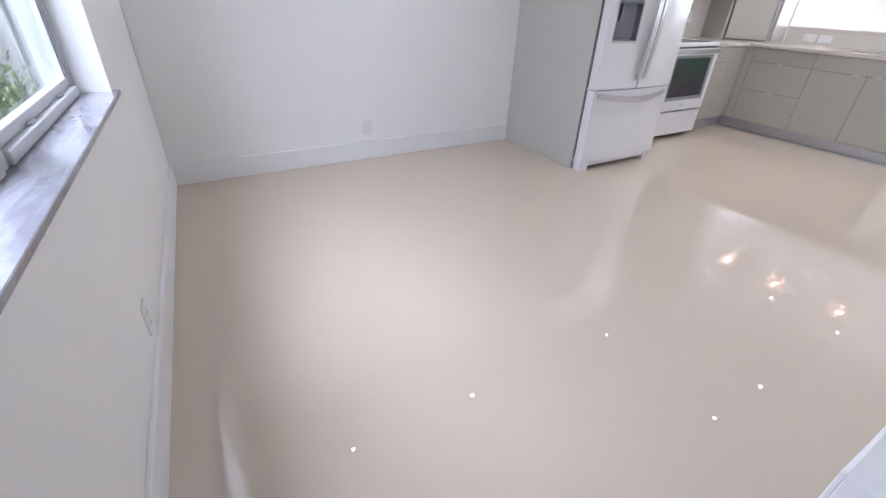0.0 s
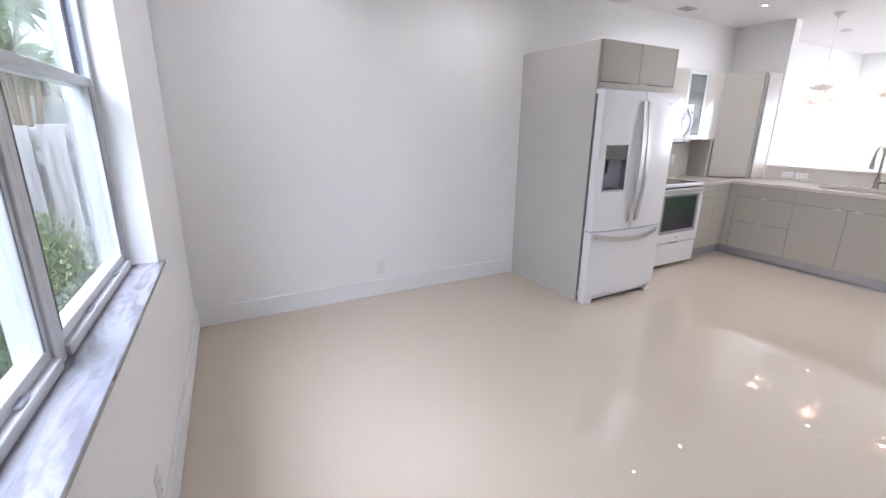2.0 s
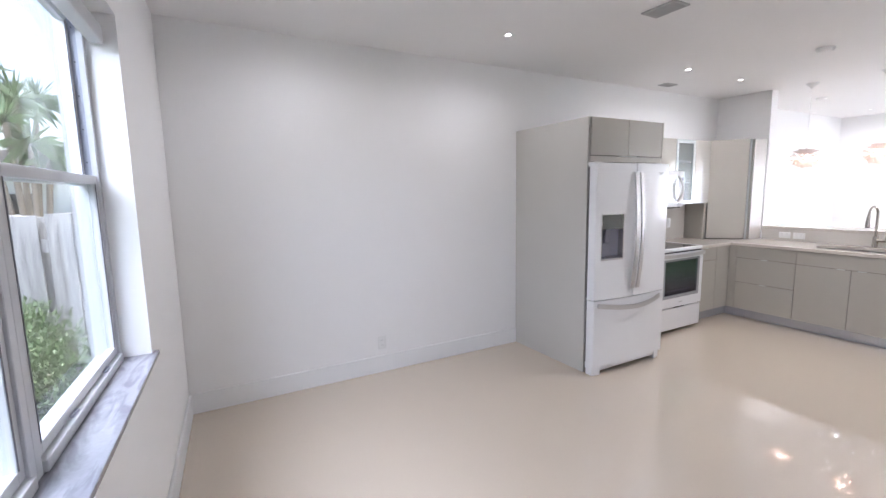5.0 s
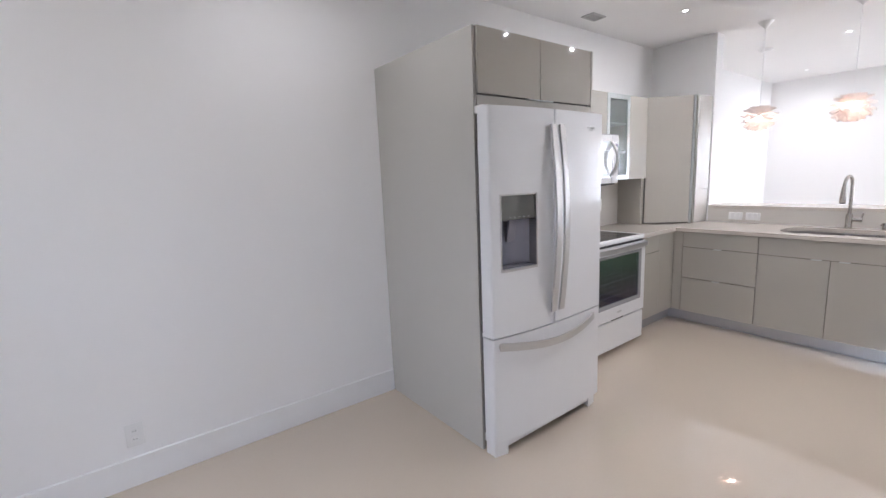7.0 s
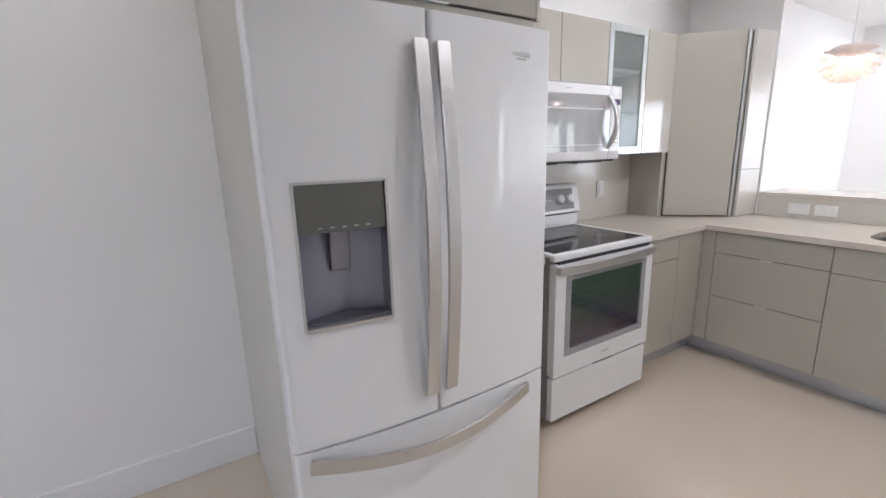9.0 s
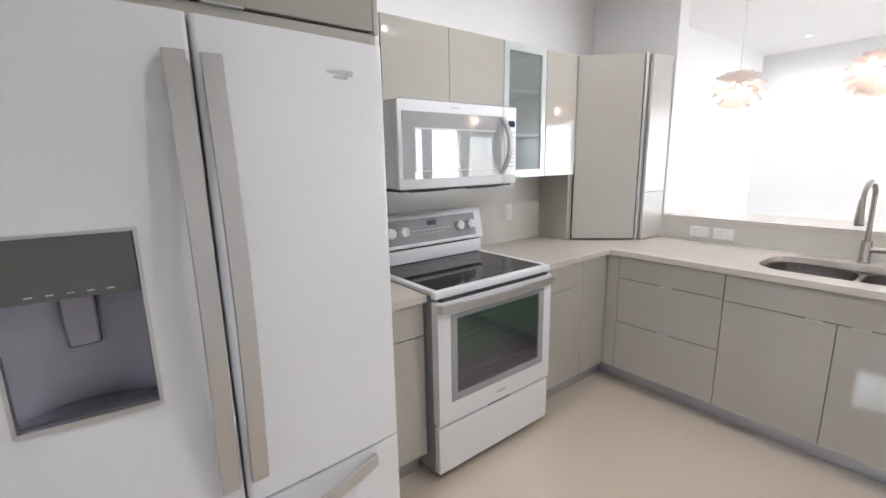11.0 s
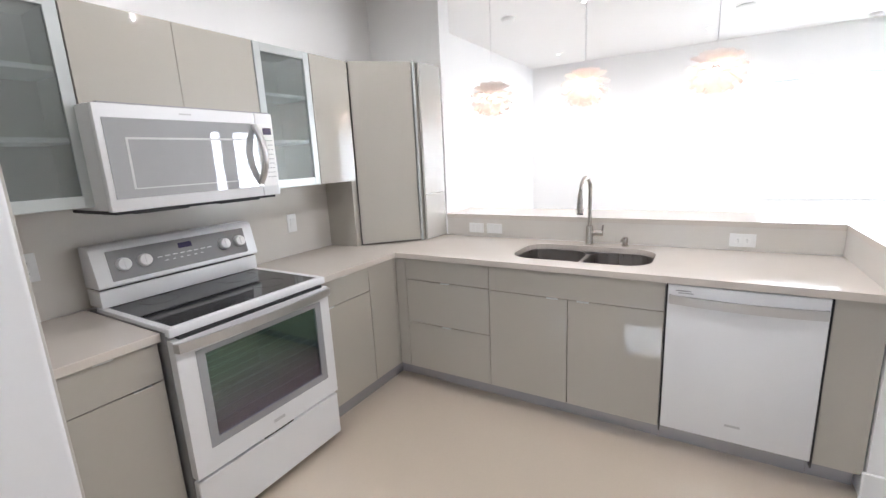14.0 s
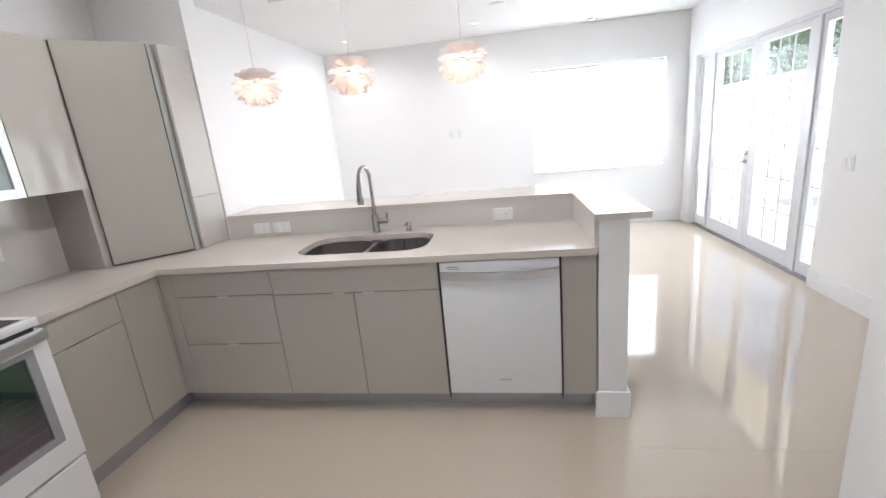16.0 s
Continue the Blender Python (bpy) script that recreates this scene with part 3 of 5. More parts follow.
# backguard: a low ledge, a dark slot and a tilted control head
part("backguard", join(prism([(RX0 + 0.004, -0.16), (RX1 - 0.004, -0.16), (RX1 - 0.004, -0.04), (RX0 + 0.004, -0.04)], 0.925, 1.000, 0.004), bx(RX0 + 0.03, RX1 - 0.03, -0.145, -0.045, 1.0, 1.012)), ENAMEL, rg, "white enamel backguard", 40)
part("slot", bx(RX0 + 0.012, RX1 - 0.012, -0.150, -0.05, 1.0005, 1.0095), RUBBER, rg, "dark vent slot")
head = bmesh.new()
prof = [(-0.172, 1.010), (-0.178, 1.018), (-0.142, 1.178), (-0.128, 1.190), (-0.05, 1.190), (-0.045, 1.010)]
va = [head.verts.new((RX0, y, z)) for y, z in prof]
vb = [head.verts.new((RX1, y, z)) for y, z in prof]
head.faces.new(va)
head.faces.new(vb[::-1])
for i in range(len(prof)):
    head.faces.new((va[i], vb[i], vb[(i + 1) % len(prof)], va[(i + 1) % len(prof)]))
bmesh.ops.recalc_face_normals(head, faces=head.faces)
bmesh.ops.bevel(head, geom=head.edges[:], offset=0.004, segments=2, affect="EDGES", profile=0.5)
hd = part("control_head", head, ENAMEL, rg, "white tilted control head", 35)
TILT = math.degrees(math.atan2(0.036, 0.16))
CP = pose((RX0 + RX1) / 2, -0.160, 1.098, -TILT)
part("control_panel", moved(bx(-0.325, 0.325, -0.0025, 0.004, -0.066, 0.066, 0.001), CP), PANEL_GREY, hd, "grey glossy control panel")
DISPLAY = material("display_window", (0.05, 0.045, 0.10), 0.1, coat=0.6)
part("display", moved(bx(-0.028, 0.036, -0.0038, 0.0, 0.022, 0.048), CP), DISPLAY, hd, "small dark violet display")
PRINT = material("pale_print", (0.62, 0.62, 0.63), 0.4)
part("print", join(*[moved(bx(-0.13 + 0.034 * i, -0.108 + 0.034 * i, -0.0032, 0.0, -0.002, 0.002), CP) for i in range(8)], *[moved(bx(-0.10 + 0.034 * i, -0.086 + 0.034 * i, -0.0032, 0.0, -0.022, -0.019), CP) for i in range(6)]), PRINT, hd, "rows of tiny pale printed marks")
for kx in (-0.272, -0.187, 0.197, 0.282):
    k = part("knob", moved(lathe([(0.029, 0), (0.029, 0.008), (0.0265, 0.022), (0.024, 0.025), (0.0, 0.026)], 28, False), CP @ pose(kx, -0.003, 0.0, 90)), PLASTIC, hd, "round white control knob", 40)
    part("grip", moved(bx(-0.003, 0.003, -0.02, 0.02, 0.0255, 0.028), CP @ pose(kx, -0.003, 0.0, 90, 0, 0)), PLASTIC, k)
# oven door with its window
DY0, DY1 = -0.700, -0.657
od = part("oven_door", moved(slab_with_hole([(RX0 + 0.002, 0.295), (RX1 - 0.002, 0.295), (RX1 - 0.002, 0.875), (RX0 + 0.002, 0.875)], [(1.36, 0.395), (1.99, 0.395), (1.99, 0.812), (1.36, 0.812)], -DY1, -DY0), pose(0, 0, 0, 90)), ENAMEL, rg, "white enamel oven door")
part("window_frame", join(bx(1.36, 1.395, DY0 - 0.002, DY0 + 0.02, 0.395, 0.812), bx(1.955, 1.99, DY0 - 0.002, DY0 + 0.02, 0.395, 0.812), bx(1.395, 1.955, DY0 - 0.002, DY0 + 0.02, 0.395, 0.428), bx(1.395, 1.955, DY0 - 0.002, DY0 + 0.02, 0.790, 0.812)), BEZEL, od, "grey glass window surround")


def coated(name):
    """Dark oven glass with a coating whose gloss shifts from green to violet."""
    m = glass(name, (0.62, 0.66, 0.66), 0.03, 0.9, 0.34)
    t = m.node_tree
    co, sep, mr = t.nodes.new("ShaderNodeTexCoord"), t.nodes.new("ShaderNodeSeparateXYZ"), t.nodes.new("ShaderNodeValToRGB")
    noi = t.nodes.new("ShaderNodeTexNoise")
    noi.inputs["Scale"].default_value = 2.0
    t.links.new(co.outputs["Object"], noi.inputs["Vector"])
    t.links.new(co.outputs["Object"], sep.inputs[0])
    mix = t.nodes.new("ShaderNodeMath")
    mix.operation = "MULTIPLY_ADD"
    t.links.new(noi.outputs[0], mix.inputs[0])
    mix.inputs[1].default_value = 0.25
    t.links.new(sep.outputs[2], mix.inputs[2])
    t.links.new(mix.outputs[0], mr.inputs[0])
    mr.color_ramp.elements[0].position, mr.color_ramp.elements[0].color = 0.56, (0.46, 0.38, 0.54, 1)
    mr.color_ramp.elements[1].position, mr.color_ramp.elements[1].color = 0.82, (0.34, 0.54, 0.45, 1)
    for nd in t.nodes:
        if nd.type == "BSDF_GLOSSY":
            t.links.new(mr.outputs[0], nd.inputs[0])
    return m


part("glass", bx(1.394, 1.956, DY0 + 0.004, DY0 + 0.009, 0.427, 0.791), coated("oven_window_glass"), od, "dark reflective oven glass")
CAVITY = material("oven_cavity", (0.05, 0.048, 0.052), 0.5, vary=0.2)
part("cavity", join(bx(1.33, 2.01, -0.105, -0.101, 0.311, 0.859), bx(1.318, 1.322, -0.655, -0.101, 0.311, 0.859), bx(2.015, 2.019, -0.655, -0.101, 0.311, 0.859), bx(1.32, 2.015, -0.655, -0.101, 0.311, 0.315), bx(1.32, 2.015, -0.655, -0.101, 0.855, 0.859)), CAVITY, rg, "dark enamel oven cavity")
for z in (0.45, 0.57):
    wires = [bx(1.325, 2.012, -0.64, -0.635, z, z + 0.005), bx(1.325, 2.012, -0.13, -0.125, z, z + 0.005), bx(1.325, 2.012, -0.40, -0.395, z - 0.004, z), bx(1.325, 2.012, -0.60, -0.597, z - 0.022, z - 0.018)]
    wires += [bx(1.325, 2.012, y, y + 0.003, z + 0.001, z + 0.005) for y in (-0.56, -0.48, -0.32, -0.24)]
    part("rack", join(*wires), STEEL, rg, "chromed wire oven rack")
part("vent_strip", bx(RX0 + 0.03, RX1 - 0.03, DY0 + 0.006, DY1, 0.876, 0.889), RUBBER, rg, "dark gap over the oven door")
part("handle", sweep(bow((RX0 + 0.012, DY0, 0.852), (RX1 - 0.012, DY0, 0.852), (0, -1, 0.0), 0.042), [(-0.012, -0.014), (0.012, -0.018), (0.012, 0.018), (-0.012, 0.014)], (0, 0, 1)), STEEL, od, "wide bowed brushed steel handle", 40)
part("badge", bx(1.648, 1.708, DY0 - 0.0015, DY0 + 0.001, 0.335, 0.350, 0.0005), LOGO, od, "small plain silver badge")
dr = part("drawer", bx(RX0 + 0.002, RX1 - 0.002, DY0 + 0.006, DY1, 0.045, 0.278, 0.004), ENAMEL, rg, "white storage drawer", 35)
part("finger_gap", bx(1.60, 1.76, DY0 + 0.012, DY1, 0.2785, 0.2945), RUBBER, rg, "dark finger gap")

# ---- microwave ----
mw = thing("microwave", "white over-the-range microwave with a grey glass door", "microwave")
MX0, MX1, MZ0, MZ1, MY = 1.288, 2.044, 1.345, 1.742, -0.443
part("body", bx(MX0 + 0.002, MX1 - 0.002, MY + 0.04, -0.008, MZ0 + 0.005, MZ1), ENAMEL_SIDE, mw)
md = part("door", bx(MX0, 1.945, MY, MY + 0.039, MZ0, MZ1 - 0.001, 0.005, 2), ENAMEL, mw, "white microwave door", 35)
part("glass", bx(MX0 + 0.022, 1.9445, MY - 0.0025, MY + 0.002, 1.392, 1.690), MW_GLASS, md, "grey mirror-like glass panel")
part("window_line", join(bx(1.375, 1.885, MY - 0.0034, MY, 1.612, 1.620), bx(1.375, 1.383, MY - 0.0034, MY, 1.425, 1.612), bx(1.375, 1.885, MY - 0.0034, MY, 1.425, 1.429)), PRINT, md, "pale printed window outline")
cp = part("control_column", bx(1.947, MX1, MY, MY + 0.039, MZ0, MZ1 - 0.001, 0.005, 2), ENAMEL, mw, "white control column", 35)
part("keypad", bx(1.955, MX1 - 0.008, MY - 0.002, MY + 0.002, 1.392, 1.690), PLASTIC, cp, "pale glossy keypad")
part("display", bx(1.980, 2.028, MY - 0.003, MY, 1.640, 1.672), DISPLAY, cp, "small dark violet display")
part("key_marks", join(*[bx(1.983 + 0.016 * c, 1.993 + 0.016 * c, MY - 0.003, MY, 1.61 - 0.022 * r, 1.614 - 0.022 * r) for r in range(9) for c in range(3)]), BEZEL, cp, "rows of tiny grey key marks")
part("handle", sweep([(1.935, MY + 0.001 - 0.062 * math.sin(math.pi * i / 18) ** 0.8, 1.408 + 0.276 * i / 18) for i in range(19)], [(-0.014, -0.007), (-0.008, -0.011), (0.008, -0.011), (0.014, -0.007), (0.014, 0.006), (0.010, 0.009), (-0.010, 0.009), (-0.014, 0.006)], (0, -1, 0)), STEEL, md, "bowed steel handle", 40)
part("vent", join(bx(MX0 + 0.02, MX1 - 0.02, MY + 0.02, -0.03, MZ0 - 0.012, MZ0 + 0.004), bx(MX0 + 0.10, MX0 + 0.30, MY + 0.04, -0.10, MZ0 - 0.018, MZ0 - 0.011), bx(MX1 - 0.30, MX1 - 0.10, MY + 0.04, -0.10, MZ0 - 0.018, MZ0 - 0.011)), RUBBER, mw, "black underside vent and filters")
part("top_grille", bx(MX0 + 0.02, MX1 - 0.02, MY + 0.003, MY + 0.03, MZ1 - 0.001, MZ1 + 0.004), BEZEL, mw)
part("badge", bx(1.59, 1.64, MY - 0.001, MY + 0.001, 1.712, 1.718), LOGO, md, "small plain silver badge")

# ---- dishwasher ----
dw = thing("dishwasher", "white built-in dishwasher with a steel bar handle", "dishwasher")
part("tub", bx(PF + 0.03, 3.35, -2.780, -2.206, 0.125, 0.865), ENAMEL_SIDE, dw)
for y0, y1 in ((-2.794, -2.788), (-2.2045, -2.1985)):
    part("side_gap", bx(PF + 0.006, PF + 0.04, y0, y1, 0.10, 0.868), RUBBER, dw, "dark gap beside the door")
dd = part("door", bx(PF - 0.006, PF + 0.029, -2.785, -2.207, 0.135, 0.866, 0.004, 2), ENAMEL, dw, "white enamel dishwasher door", 35)
part("handle", sweep(bow((PF - 0.006, -2.775, 0.800), (PF - 0.006, -2.217, 0.800), (-1, 0, 0), 0.042), [(-0.006, -0.020), (0.006, -0.020), (0.006, 0.020), (-0.006, 0.020)], (0, 0, 1)), STEEL, dd, "bowed brushed steel bar handle", 40)
part("vent_marks", join(bx(PF - 0.0075, PF - 0.005, -2.30, -2.24, 0.838, 0.843), bx(PF - 0.0075, PF - 0.005, -2.31, -2.25, 0.828, 0.832)), BEZEL, dd, "small grey printed marks")
part("badge", bx(PF - 0.0075, PF - 0.005, -2.53, -2.47, 0.212, 0.222), LOGO, dd, "small plain silver badge")
part("toe_panel", bx(PF + 0.107, PF + 0.122, -2.794, -2.198, 0.0, 0.12), PLINTH, dw, "grey metallic toe panel")

# ---- sink and faucet ----
sk = thing("sink", "double-bowl stainless steel undermount sink", "sink")


def bowl(x0, x1, y0, y1, depth):
    bm = bmesh.new()
    rings = []
    for z, inset in ((CT0 - 0.001, -0.004), (CT0 - 0.004, 0.0), (CT0 - depth + 0.03, 0.006), (CT0 - depth + 0.008, 0.018), (CT0 - depth, 0.045)):
        r = max(0.03, 0.11 - inset)
        rings.append([bm.verts.new((x, y, z)) for x, y in rounded(x0 + inset, x1 - inset, y0 + inset, y1 - inset, r)])
    m = len(rings[0])
    for a, b in zip(rings, rings[1:]):
        for i in range(m):
            bm.faces.new((a[i], a[(i + 1) % m], b[(i + 1) % m], b[i]))
    bm.faces.new(rings[-1])
    bmesh.ops.recalc_face_normals(bm, faces=bm.faces)
    bmesh.ops.reverse_faces(bm, faces=bm.faces)
    bmesh.ops.solidify(bm, geom=bm.faces[:], thickness=0.0015)
    return bm


SM = -1.742
for y0, y1 in ((SM + 0.012, SY1 + 0.003), (SY0 - 0.003, SM - 0.012)):
    b = part("bowl", bowl(SX0 - 0.003, SX1 + 0.003, y0, y1, 0.19), SINK, sk, "rounded brushed steel bowl", 40)
    part("drain", moved(lathe([(0.0, 0.0), (0.042, 0.0), (0.045, 0.003), (0.03, 0.004), (0.026, 0.001), (0.0, 0.001)], 24, False), pose((SX0 + SX1) / 2, (y0 + y1) / 2, CT0 - 0.188)), STEEL, b, "round drain")
part("rim", join(bx(SX0 + 0.06, SX1 - 0.06, SM - 0.013, SM + 0.013, CT0 - 0.012, CT0 - 0.002, 0.003)), SINK, sk)
fc = thing("faucet", "brushed nickel pull-down gooseneck kitchen faucet", "faucet")
FX, FY = 3.325, -1.716
part("base", moved(lathe([(0.0, 0.0), (0.027, 0.0), (0.027, 0.006), (0.0235, 0.010), (0.0225, 0.012), (0.0225, 0.115), (0.0205, 0.120), (0.0, 0.121)], 24, False), pose(FX, FY, CT1)), NICKEL, fc, "cylindrical faucet body", 40)
R = 0.078
neck = [Vector((FX, FY, CT1 + 0.115)), Vector((FX, FY, CT1 + 0.25)), Vector((FX, FY, CT1 + 0.345))]
neck += [Vector((FX - R + R * math.cos(radians(a)), FY + 0.02 * (1 - math.cos(radians(a))) / 2, CT1 + 0.345 + R * math.sin(radians(a)))) for a in range(15, 170, 12)]
tip = neck[-1]
neck += [tip + Vector((-0.004, 0.002, -0.04))]
part("spout", sweep(neck, round_section(0.0125, 14), (0, 1, 0)), NICKEL, fc, "gooseneck spout", 50)
part("spray_head", moved(lathe([(0.0, -0.125), (0.019, -0.125), (0.0215, -0.115), (0.0205, -0.07), (0.0165, -0.01), (0.0145, 0.0), (0.0, 0.0)], 20, False), Matrix.Translation(tip + Vector((-0.004, 0.002, -0.03))) @ pose(0, 0, 0, 0, 6, 0)), NICKEL, fc, "pull-down spray head", 40)
part("spray_ring", moved(lathe([(0.0, -0.132), (0.017, -0.132), (0.0195, -0.1255), (0.0, -0.1255)], 20, False), Matrix.Translation(tip + Vector((-0.004, 0.002, -0.03))) @ pose(0, 0, 0, 0, 6, 0)), RUBBER, fc, "black nozzle ring", 40)
part("valve", moved(lathe([(0.0, 0), (0.0185, 0), (0.0185, 0.062), (0.017, 0.066), (0.0, 0.067)], 20, False), pose(FX, FY - 0.015, CT1 + 0.075, 90)), NICKEL, fc, "side valve body", 40)
part("lever", sweep([(FX, FY - 0.073, CT1 + 0.08), (FX, FY - 0.078, CT1 + 0.10), (FX - 0.004, FY - 0.082, CT1 + 0.128)], round_section(0.0055, 10), (1, 0, 0)), NICKEL, fc, "short lever", 50)
sd = thing("soap_dispenser", "small brushed nickel soap dispenser", "soap dispenser")
part("base", moved(lathe([(0.0, 0.0), (0.021, 0.0), (0.021, 0.005), (0.0155, 0.008), (0.0155, 0.050), (0.013, 0.055), (0.0, 0.056)], 20, False), pose(3.335, -1.926, CT1)), NICKEL, sd, "", 40)
part("nozzle", sweep([(3.335, -1.926, CT1 + 0.05), (3.30, -1.918, CT1 + 0.052), (3.272, -1.912, CT1 + 0.042)], round_section(0.005, 10), (0, 1, 0)), NICKEL, sd, "", 50)


# ---- west window ----
def marble(name):
    m = material(name, (0.28, 0.28, 0.31), 0.14, vary=0.12, scale=5, coat=0.5)
    t = m.node_tree
    p = t.nodes["Principled BSDF"]
    co, wave, ramp, mix = (t.nodes.new("ShaderNode" + k) for k in ("TexCoord", "TexNoise", "ValToRGB", "Mix"))
    mp = t.nodes.new("ShaderNodeMapping")
    mp.inputs["Rotation"].default_value = (0, 0, 0.6)
    mp.inputs["Scale"].default_value = (9, 2.2, 6)
    t.links.new(co.outputs["Object"], mp.inputs[0])
    t.links.new(mp.outputs[0], wave.inputs["Vector"])
    wave.inputs["Scale"].default_value, wave.inputs["Detail"].default_value, wave.inputs["Distortion"].default_value = 1.6, 8, 2.2
    ramp.color_ramp.elements[0].position, ramp.color_ramp.elements[0].color = 0.40, (0.70, 0.69, 0.72, 1)
    ramp.color_ramp.elements[1].position, ramp.color_ramp.elements[1].color = 0.58, (1, 1, 1, 1)
    t.links.new(wave.outputs[0], ramp.inputs[0])
    old = p.inputs["Base Color"].links[0].from_socket
    mix.data_type, mix.blend_type = "RGBA", "MULTIPLY"
    mix.inputs[0].default_value = 1
    t.links.new(old, mix.inputs[6])
    t.links.new(ramp.outputs[0], mix.inputs[7])
    t.links.new(mix.outputs[2], p.inputs["Base Color"])
    return m


sill = structure("sill", bx(-3.12, -2.966, -3.07, -1.13, 0.834, 0.854, 0.002), marble("grey_marble"), "grey-veined polished marble window sill", "sill")
sill.matrix_world = WEST
win = tagged(new("window_1"), "white twin single-hung window, closed", "window", kind="structure")
win.matrix_world = WEST


def sash(x0, x1, y0, y1, z0, z1, w, parent, name="sash"):
    s = part(name, join(bx(x0, x1, y0, y0 + w, z0, z1, 0.002), bx(x0, x1, y1 - w, y1, z0, z1, 0.002), bx(x0, x1, y0 + w, y1 - w, z0, z0 + w, 0.002), bx(x0, x1, y0 + w, y1 - w, z1 - w, z1, 0.002)), VINYL, parent, "white sash frame")
    g = part("pane", bx((x0 + x1) / 2 - 0.002, (x0 + x1) / 2 + 0.002, y0 + w - 0.003, y1 - w + 0.003, z0 + w - 0.003, z1 - w + 0.003), CLEAR, s, "clear glass pane")
    g.visible_shadow = False
    part("gasket", join(bx(x1, x1 + 0.0015, y0 + w - 0.006, y0 + w, z0 + w, z1 - w), bx(x1, x1 + 0.0015, y1 - w, y1 - w + 0.006, z0 + w, z1 - w)), GASKET, s, "dark glazing gasket")


for y0, y1 in ((-3.03, -2.10), (-2.10, -1.17)):
    fx0, fx1, w = -3.185, -3.10, 0.035
    part("window_frame", join(bx(fx0, fx1, y0, y0 + w, 0.834, 2.30, 0.002), bx(fx0, fx1, y1 - w, y1, 0.834, 2.30, 0.002), bx(fx0, fx1, y0 + w, y1 - w, 2.265, 2.30, 0.002), bx(fx0, fx1 + 0.012, y0 + w, y1 - w, 0.855, 0.888, 0.002)), VINYL, win, "white window frame")
    sash(-3.135, -3.108, y0 + 0.036, y1 - 0.036, 0.889, 1.645, 0.034, win)
    sash(-3.170, -3.143, y0 + 0.036, y1 - 0.036, 1.605, 2.264, 0.030, win)
    part("jamb_track", join(bx(-3.142, -3.120, y1 - 0.0365, y1 - 0.0352, 1.65, 2.26), bx(-3.142, -3.120, y0 + 0.0352, y0 + 0.0365, 1.65, 2.26)), TRACK, win, "grey balance track in the jamb")
    for hz_ in (1.70, 1.83, 1.96, 2.09, 2.22):
        for ys in (y1 - 0.0372, y0 + 0.0366):
            part("track_hole", bx(-3.134, -3.129, ys, ys + 0.0006, hz_ - 0.003, hz_ + 0.003), GASKET, win)
    for hy in (y0 + 0.30, y1 - 0.25):
        part("latch", bx(-3.108, -3.095, hy - 0.026, hy + 0.026, 0.8885, 0.897, 0.002), TRACK, win, "small grey metal lift latch")
part("roller_cassette", bx(-3.085, -3.035, -3.01, -1.185, 2.175, 2.245, 0.006, 2), VINYL, win, "white roller shade cassette")

# ---- french doors ----
fd = tagged(new("door_1"), "white french doors with glazed grids and sidelights, closed", "door", kind="structure")
FDY0, FDY1 = -5.065, -5.02
FH = 2.10
MUNTIN = material("muntin_bar", (0.50, 0.50, 0.52), 0.4)
part("door_frame", join(bx(4.45, 4.49, -5.09, -5.0, 0, SO[2]), bx(6.89, 6.93, -5.09, -5.0, 0, SO[2]), bx(4.49, 6.89, -5.09, -5.0, FH, SO[2]), bx(4.755, 4.80, -5.085, -5.005, 0.02, FH), bx(6.54, 6.585, -5.085, -5.005, 0.02, FH)), DOOR_PAINT, fd, "white door frame")
THRESH = material("threshold_metal", (0.28, 0.27, 0.27), 0.4, metal=0.6)
part("threshold", bx(4.49, 6.89, -5.11, -4.985, 0.0, 0.018, 0.003), THRESH, fd, "dark metal threshold")


def glazed_leaf(x0, x1, z0, z1, stile, bottom, cols, rows, name):
    leaf = part(name, join(bx(x0, x0 + stile, FDY0, FDY1, z0, z1, 0.002), bx(x1 - stile, x1, FDY0, FDY1, z0, z1, 0.002), bx(x0 + stile, x1 - stile, FDY0, FDY1, z0, z0 + bottom, 0.002), bx(x0 + stile, x1 - stile, FDY0, FDY1, z1 - 0.06, z1, 0.002)), DOOR_PAINT, fd, "white glazed leaf")
    gx0, gx1, gz0, gz1 = x0 + stile, x1 - stile, z0 + bottom, z1 - 0.06
    for i in range(1, cols):
        x = gx0 + (gx1 - gx0) * i / cols
        part("muntin", bx(x - 0.0045, x + 0.0045, FDY0 + 0.017, FDY1 - 0.017, gz0, gz1), MUNTIN, leaf)
    for j in range(1, rows):
        z = gz0 + (gz1 - gz0) * j / rows
        part("muntin", bx(gx0, gx1, FDY0 + 0.0175, FDY1 - 0.0175, z - 0.0045, z + 0.0045), MUNTIN, leaf)
    ym = (FDY0 + FDY1) / 2
    for i in range(cols):
        for j in range(rows):
            xa, za = gx0 + (gx1 - gx0) * i / cols, gz0 + (gz1 - gz0) * j / rows
            g = part("pane", bx(xa + 0.004, xa + (gx1 - gx0) / cols - 0.004, ym - 0.002, ym + 0.002, za + 0.004, za + (gz1 - gz0) / rows - 0.004), CLEAR, leaf)
            g.visible_shadow = False
    return leaf


